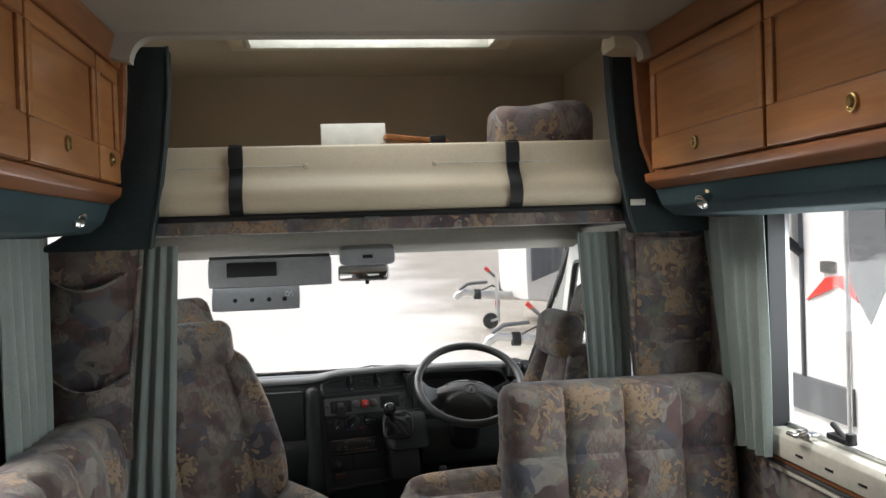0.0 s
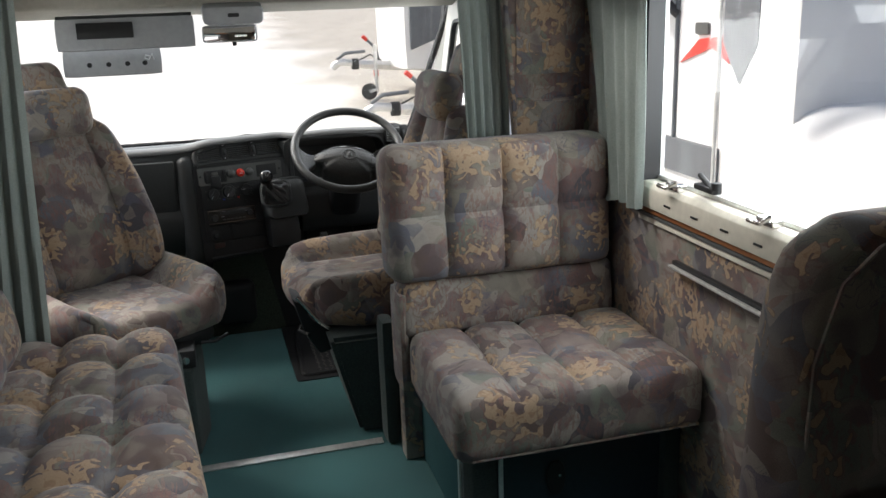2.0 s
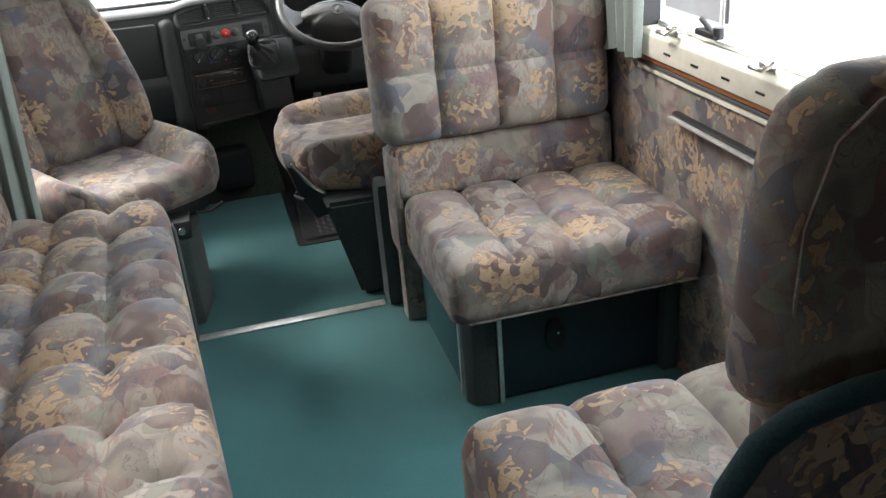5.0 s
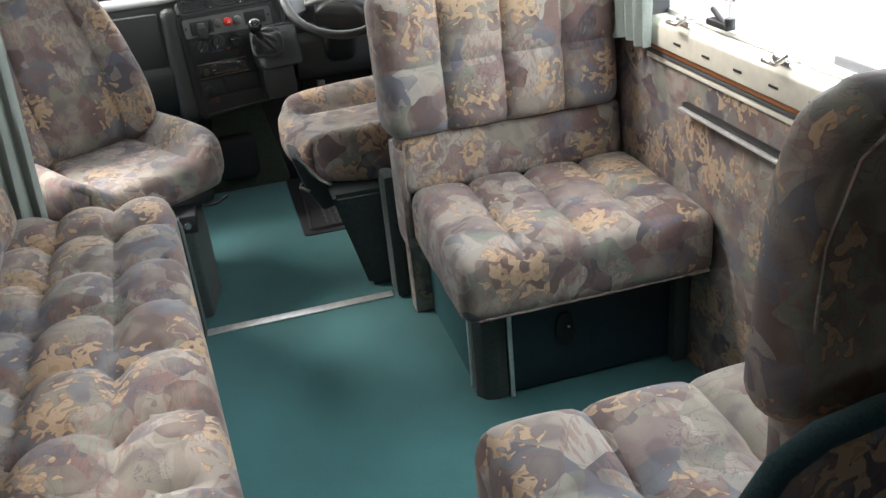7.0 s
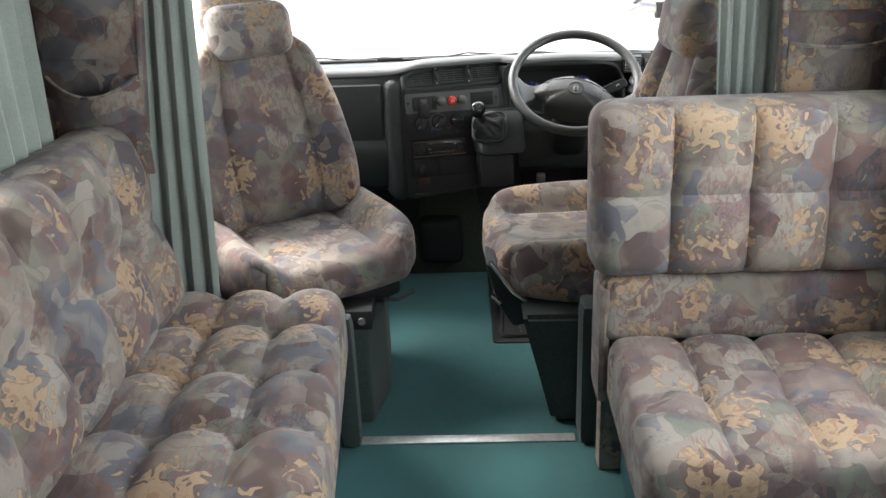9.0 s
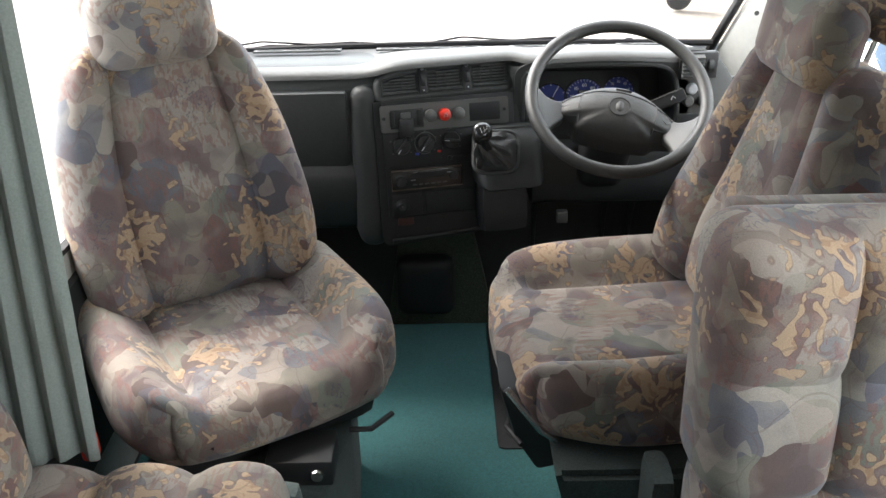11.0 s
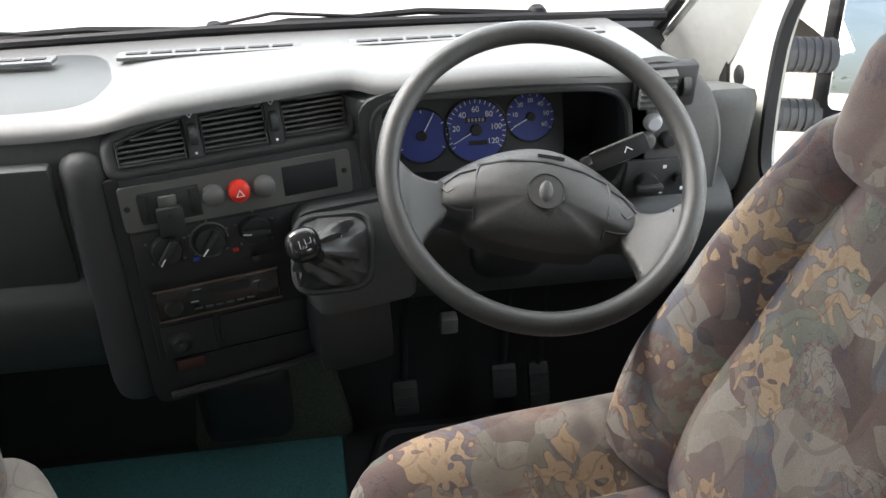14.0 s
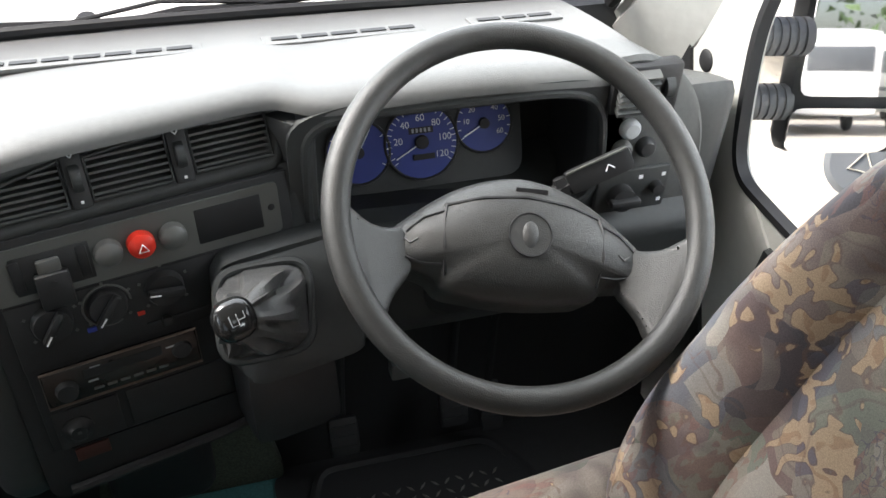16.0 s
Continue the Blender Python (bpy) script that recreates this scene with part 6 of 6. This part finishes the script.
gm.inputs["B"].default_value = (0.72, 0.70, 0.66, 1)
gl(gm.outputs["Result"], gb.inputs["Base Color"])
bm = bmesh.new()
ys = [-120, -40, -12, 0, 5, 7, 9, 12, 16, 22, 30, 45, 80, 160, 400]
xs = [-300, -60, -20, -8, 0, 8, 20, 60, 300]
rows = [[bm.verts.new((x, y, GZ + max(0, min(y, 60) - 6) * 0.075)) for x in xs] for y in ys]
for r0, r1 in zip(rows, rows[1:]):
    for j in range(len(xs) - 1):
        bm.faces.new((r0[j], r0[j + 1], r1[j + 1], r1[j]))
structure("ground", bm, GRAVEL, "gravel sales yard rising ahead of the van, its glare painted near white", "ground")


def gz(y):
    return GZ + max(0, min(y, 60) - 6) * 0.075


def hitch(x, y):
    t = thing("caravan_hitch", (x, y, gz(y)), "galvanised caravan tow hitch with a jockey wheel and red-tipped lever", "tow hitch", "caravan hitches")
    z = gz(y)
    part("drawbar", tube([(x + 0.75, y, z + 0.50), (x + 0.05, y, z + 0.55), (x - 0.15, y, z + 0.56)], [0.085, 0.075, 0.05], 8), ALU, t)
    part("damper", tube([(x - 0.16, y, z + 0.56), (x - 0.06, y, z + 0.56)], 0.085, 10), TYRE, t, "black ribbed overrun bellows")
    part("coupling", tube([(x - 0.16, y, z + 0.58), (x - 0.34, y, z + 0.60), (x - 0.44, y, z + 0.55), (x - 0.47, y, z + 0.50)], [0.05, 0.055, 0.06, 0.045], 10), ALU, t)
    part("handle", tube([(x - 0.40, y, z + 0.64), (x - 0.26, y, z + 0.73), (x + 0.06, y, z + 0.75)], [0.02, 0.028, 0.024], 8), GREY_PANEL, t)
    part("jockey_post", tube([(x + 0.20, y - 0.1, z + 0.10), (x + 0.20, y - 0.1, z + 0.85)], 0.032, 8), ALU, t)
    wheel = part("jockey_wheel", lathe([(0, -0.03), (0.115, -0.03), (0.13, 0), (0.115, 0.03), (0, 0.03)], pose(x + 0.08, y - 0.1, z + 0.13, 90, 0, 0), 20), TYRE, t)
    part("wheel_fork", tube([(x + 0.08, y - 0.15, z + 0.13), (x + 0.20, y - 0.12, z + 0.16)], 0.022, 8), ALU, wheel)
    part("brake_lever", tube([(x + 0.28, y, z + 0.58), (x + 0.22, y, z + 0.80), (x + 0.10, y, z + 0.92)], 0.024, 8), GREY_PANEL, t)
    part("lever_grip", tube([(x + 0.10, y, z + 0.92), (x + 0.03, y, z + 0.98)], 0.03, 8), RED, t, "red lever grip")
    part("cable", tube([(x - 0.05, y - 0.06, z + 0.62), (x + 0.12, y - 0.08, z + 0.70), (x + 0.30, y - 0.06, z + 0.60)], 0.012, 6), TYRE, t)
    part("safety_tag", box(x + 0.16, x + 0.24, y - 0.11, y - 0.09, z + 0.36, z + 0.46, 0.01), RED, t, "red plastic tag")


def caravan(x, y, w, l, h, turn, label):
    t = thing("caravan", pose(x, y, gz(y), 0, 0, turn), label, "caravan", "white caravans", local=True)
    part("body", placed(soft((w, l, h), 0.18, 0.4), pose(0, 0, 0.45 + h / 2)), WHITE, t)
    part("front_window", box(-w * 0.38, w * 0.38, -l / 2 - 0.012, -l / 2 + 0.02, 0.45 + h * 0.52, 0.45 + h * 0.80, 0.02), GREY_PANEL, t, "dark tinted front window")
    for s in (-1, 1):
        part("side_window", box(*sorted((s * (w / 2 - 0.02), s * (w / 2 + 0.012))), -l * 0.2, l * 0.2, 0.45 + h * 0.5, 0.45 + h * 0.78, 0.02), GREY_PANEL, t)
        part("stripe", box(*sorted((s * (w / 2 - 0.02), s * (w / 2 + 0.008))), -l * 0.42, l * 0.42, 0.45 + h * 0.28, 0.45 + h * 0.33), GREY_PANEL, t)
        part("wheel", lathe([(0, -0.09), (0.26, -0.09), (0.30, -0.05), (0.30, 0.05), (0.26, 0.09), (0, 0.09)], pose(s * (w / 2 - 0.12), 0, 0.30, 0, 90, 0), 20), TYRE, t)
    return t


hitch(2.36, 14.2)
hitch(2.16, 10.45)
ahead = caravan(5.08, 14.2, 2.2, 4.6, 2.1, 90, "white touring caravan parked on the gravel")
part("awning_window", placed(prism([(2.90, 0.66), (4.1, 1.10), (4.1, 1.40), (2.90, 1.40)], "y", 13.07, 13.12), ahead.matrix_basis.inverted()), GREY_PANEL, ahead, "dark slanted window")
caravan(5.7, 10.45, 2.2, 5.6, 2.1, 90, "white touring caravan parked on the gravel")

# white motorhome parked alongside
nb = thing("neighbour_motorhome", (2.75, 4.2, GZ), "white motorhome with red and grey graphics parked alongside", "motorhome")
part("body", placed(soft((1.9, 5.4, 2.5), 0.12, 0.5), pose(3.55, 6.6, GZ + 0.40 + 1.25)), WHITE, nb)
door = part("door_outline", tube(rounded([(2.592, 4.55, 0.44), (2.592, 5.0, 0.44), (2.592, 5.0, 1.9), (2.592, 4.55, 1.9)], 0.08, 4), 0.014, 6, True), GREY_PANEL, nb, "grey door seal")
part("door_handle", placed(soft((0.03, 0.14, 0.07), 0.012, 0.03), pose(2.59, 4.72, 1.18)), KNOB_GREY, door)
part("lower_band", box(2.572, 2.61, 4.51, 6.5, 0.33, 0.53), GREY_PANEL, nb, "dark lower band")
part("red_flash", prism([(4.45, 1.0), (4.62, 1.08), (4.95, 0.98), (4.75, 1.12), (4.5, 1.15)], "x", 2.586, 2.60), RED, nb, "red graphic flash")
part("wing_mirror", placed(soft((0.10, 0.16, 0.42), 0.04, 0.05), pose(2.50, 5.1, 1.45)), DASH_DARK, nb)
part("mirror_arm", tube([(2.6, 5.0, 1.25), (2.52, 5.08, 1.35)], 0.03, 8), DASH_DARK, nb)
part("wheel", lathe([(0, -0.1), (0.28, -0.1), (0.33, -0.05), (0.33, 0.05), (0.28, 0.1), (0, 0.1)], pose(2.72, 7.6, GZ + 0.33, 0, 90, 0), 20), TYRE, nb)
pen = thing("pennant", (2.3, 4.05, 0.7), "dark grey pointed pennant hanging beside the vehicles", "pennant")
part("cloth", prism([(3.777, 1.14), (3.905, 0.95), (4.055, 1.14), (4.055, 2.4), (3.777, 2.4)], "x", 2.295, 2.302), GREY_PANEL, pen)
part("pole", tube([(2.3, 4.09, GZ), (2.3, 4.09, 2.45)], 0.012, 8), ALU, pen)
# low white coachwork with a raked windscreen
car = thing("neighbour_cab", (3.3, 3.2, GZ), "white van cab with a raked windscreen parked alongside", "van")
part("bonnet", placed(soft((1.8, 2.6, 1.25), 0.3, 0.12, lambda p, u: Vector((p.x, p.y, p.z + 0.35 * max(0, -u.y) * max(0, u.z)))), pose(3.45, 3.0, GZ + 0.95)), WHITE, car)
part("cab_roof", placed(soft((1.75, 1.6, 1.0), 0.3, 0.12), pose(3.5, 1.6, GZ + 2.2)), WHITE, car)
part("windscreen", placed(soft((1.35, 0.05, 0.95), 0.02, 0.15), pose(3.45, 2.72, GZ + 2.0, 42, 0, 0)), GREY_PANEL, car, "dark raked windscreen")
part("wiper", tube([(2.9, 3.1, 1.02), (3.1, 2.95, 1.14), (3.4, 2.78, 1.32)], 0.012, 6), ALU, car)
part("stripe", box(2.535, 2.56, 2.2, 3.6, 0.22, 0.26), GREY_PANEL, car)
part("headlight", placed(soft((0.3, 0.12, 0.22), 0.05, 0.05), pose(2.85, 4.22, 0.15)), KNOB_GREY, car)
part("wheel", lathe([(0, -0.1), (0.28, -0.1), (0.33, -0.05), (0.33, 0.05), (0.28, 0.1), (0, 0.1)], pose(2.62, 3.5, GZ + 0.33, 0, 90, 0), 20), TYRE, car)

# vehicles and hedge seen in the door mirror
for i, (x, y) in enumerate(((3.9, -18.0), (6.5, -19.0), (9.2, -18.6), (5.2, -25.5), (8.0, -26.0), (11.0, -25.0))):
    caravan(x, y, 1.95, 4.4, 2.05, 180, "white caravan in a row of parked vehicles")
hedge_m = material("hedge_leaf", (0.07, 0.12, 0.035), 0.7, grain=0.4, grain_scale=6)
hb = bmesh.new()
rnd = random.Random(4)
for i in range(2600):
    x, y, z = rnd.uniform(-6, 22), rnd.uniform(-33, -30), rnd.random() ** 0.8 * (3.2 + 1.2 * math.sin(i * 0.37)) + GZ
    q = [hb.verts.new(Vector((x, y, z)) + Vector((rnd.uniform(-0.3, 0.3), rnd.uniform(-0.3, 0.3), rnd.uniform(-0.25, 0.25)))) for _ in range(4)]
    hb.faces.new(q)
tagged(solid("hedge", hb, hedge_m, "loose green hedge along the yard", "hedge"), kind="stuff")

# door mirror outside the driver's door
dm = thing("door_mirror", (1.08, 3.95, 0.5), "black twin-glass door mirror on the driver's door", "door mirror")
MM = toward((1.07, 3.975, 0.735), (-0.22, -0.945, 0.245))
part("housing", placed(soft((0.245, 0.352, 0.07), 0.03, 0.03), MM @ pose(0.034, 0.036, -0.037)), BLACK, dm)
part("upper_glass", placed(prism(rounded([(-0.075, -0.030), (0.145, -0.030), (0.145, 0.20), (-0.075, 0.20)], 0.02, 3), "z", 0.002, 0.006), MM), MIRROR, dm, "upper flat mirror glass")
part("lower_glass", placed(prism(rounded([(-0.082, -0.128), (0.09, -0.128), (0.145, -0.05), (-0.082, -0.05)], 0.02, 3), "z", 0.002, 0.006), MM), MIRROR, dm, "lower wide-angle mirror glass")
ARM = material("mirror_arm_grey", (0.16, 0.16, 0.155), 0.5, stain=0.15)
for z in (0.80, 0.68):
    arm = part("arm", tube([(0.905, 4.03, z), (0.95, 4.02, z), (1.0, 4.01, z)], [0.032, 0.0295, 0.029], 12), ARM, dm, "ribbed grey mirror arm")
    for k in range(6):
        x = 0.915 + k * 0.014
        part("rib", tube([(x, 4.029 - (x - 0.905) * 0.22, z), (x + 0.009, 4.027 - (x - 0.905) * 0.22, z)], 0.0318, 12), ARM, arm)
sg = thing("wheel_cover", (1.9, 4.645, GZ), "round grey spare-wheel cover with a printed triangle", "wheel cover")
part("disc", lathe([(0, 0.025), (0.09, 0.025), (0.105, 0), (0, 0)], toward((1.89, 4.63, 0.0), (-0.5, -0.6, 0.6)), 24), GREY_PANEL, sg)
part("print", placed(tube([(-0.035, -0.025, 0), (0.035, -0.025, 0), (0, 0.035, 0)], 0.005, 6, True), toward((1.89, 4.63, 0.0), (-0.5, -0.6, 0.6)) @ pose(0, 0, 0.028)), SILL, sg)
part("post", tube([(1.90, 4.645, GZ), (1.90, 4.645, 0.0)], 0.02, 8), GREY_PANEL, sg)
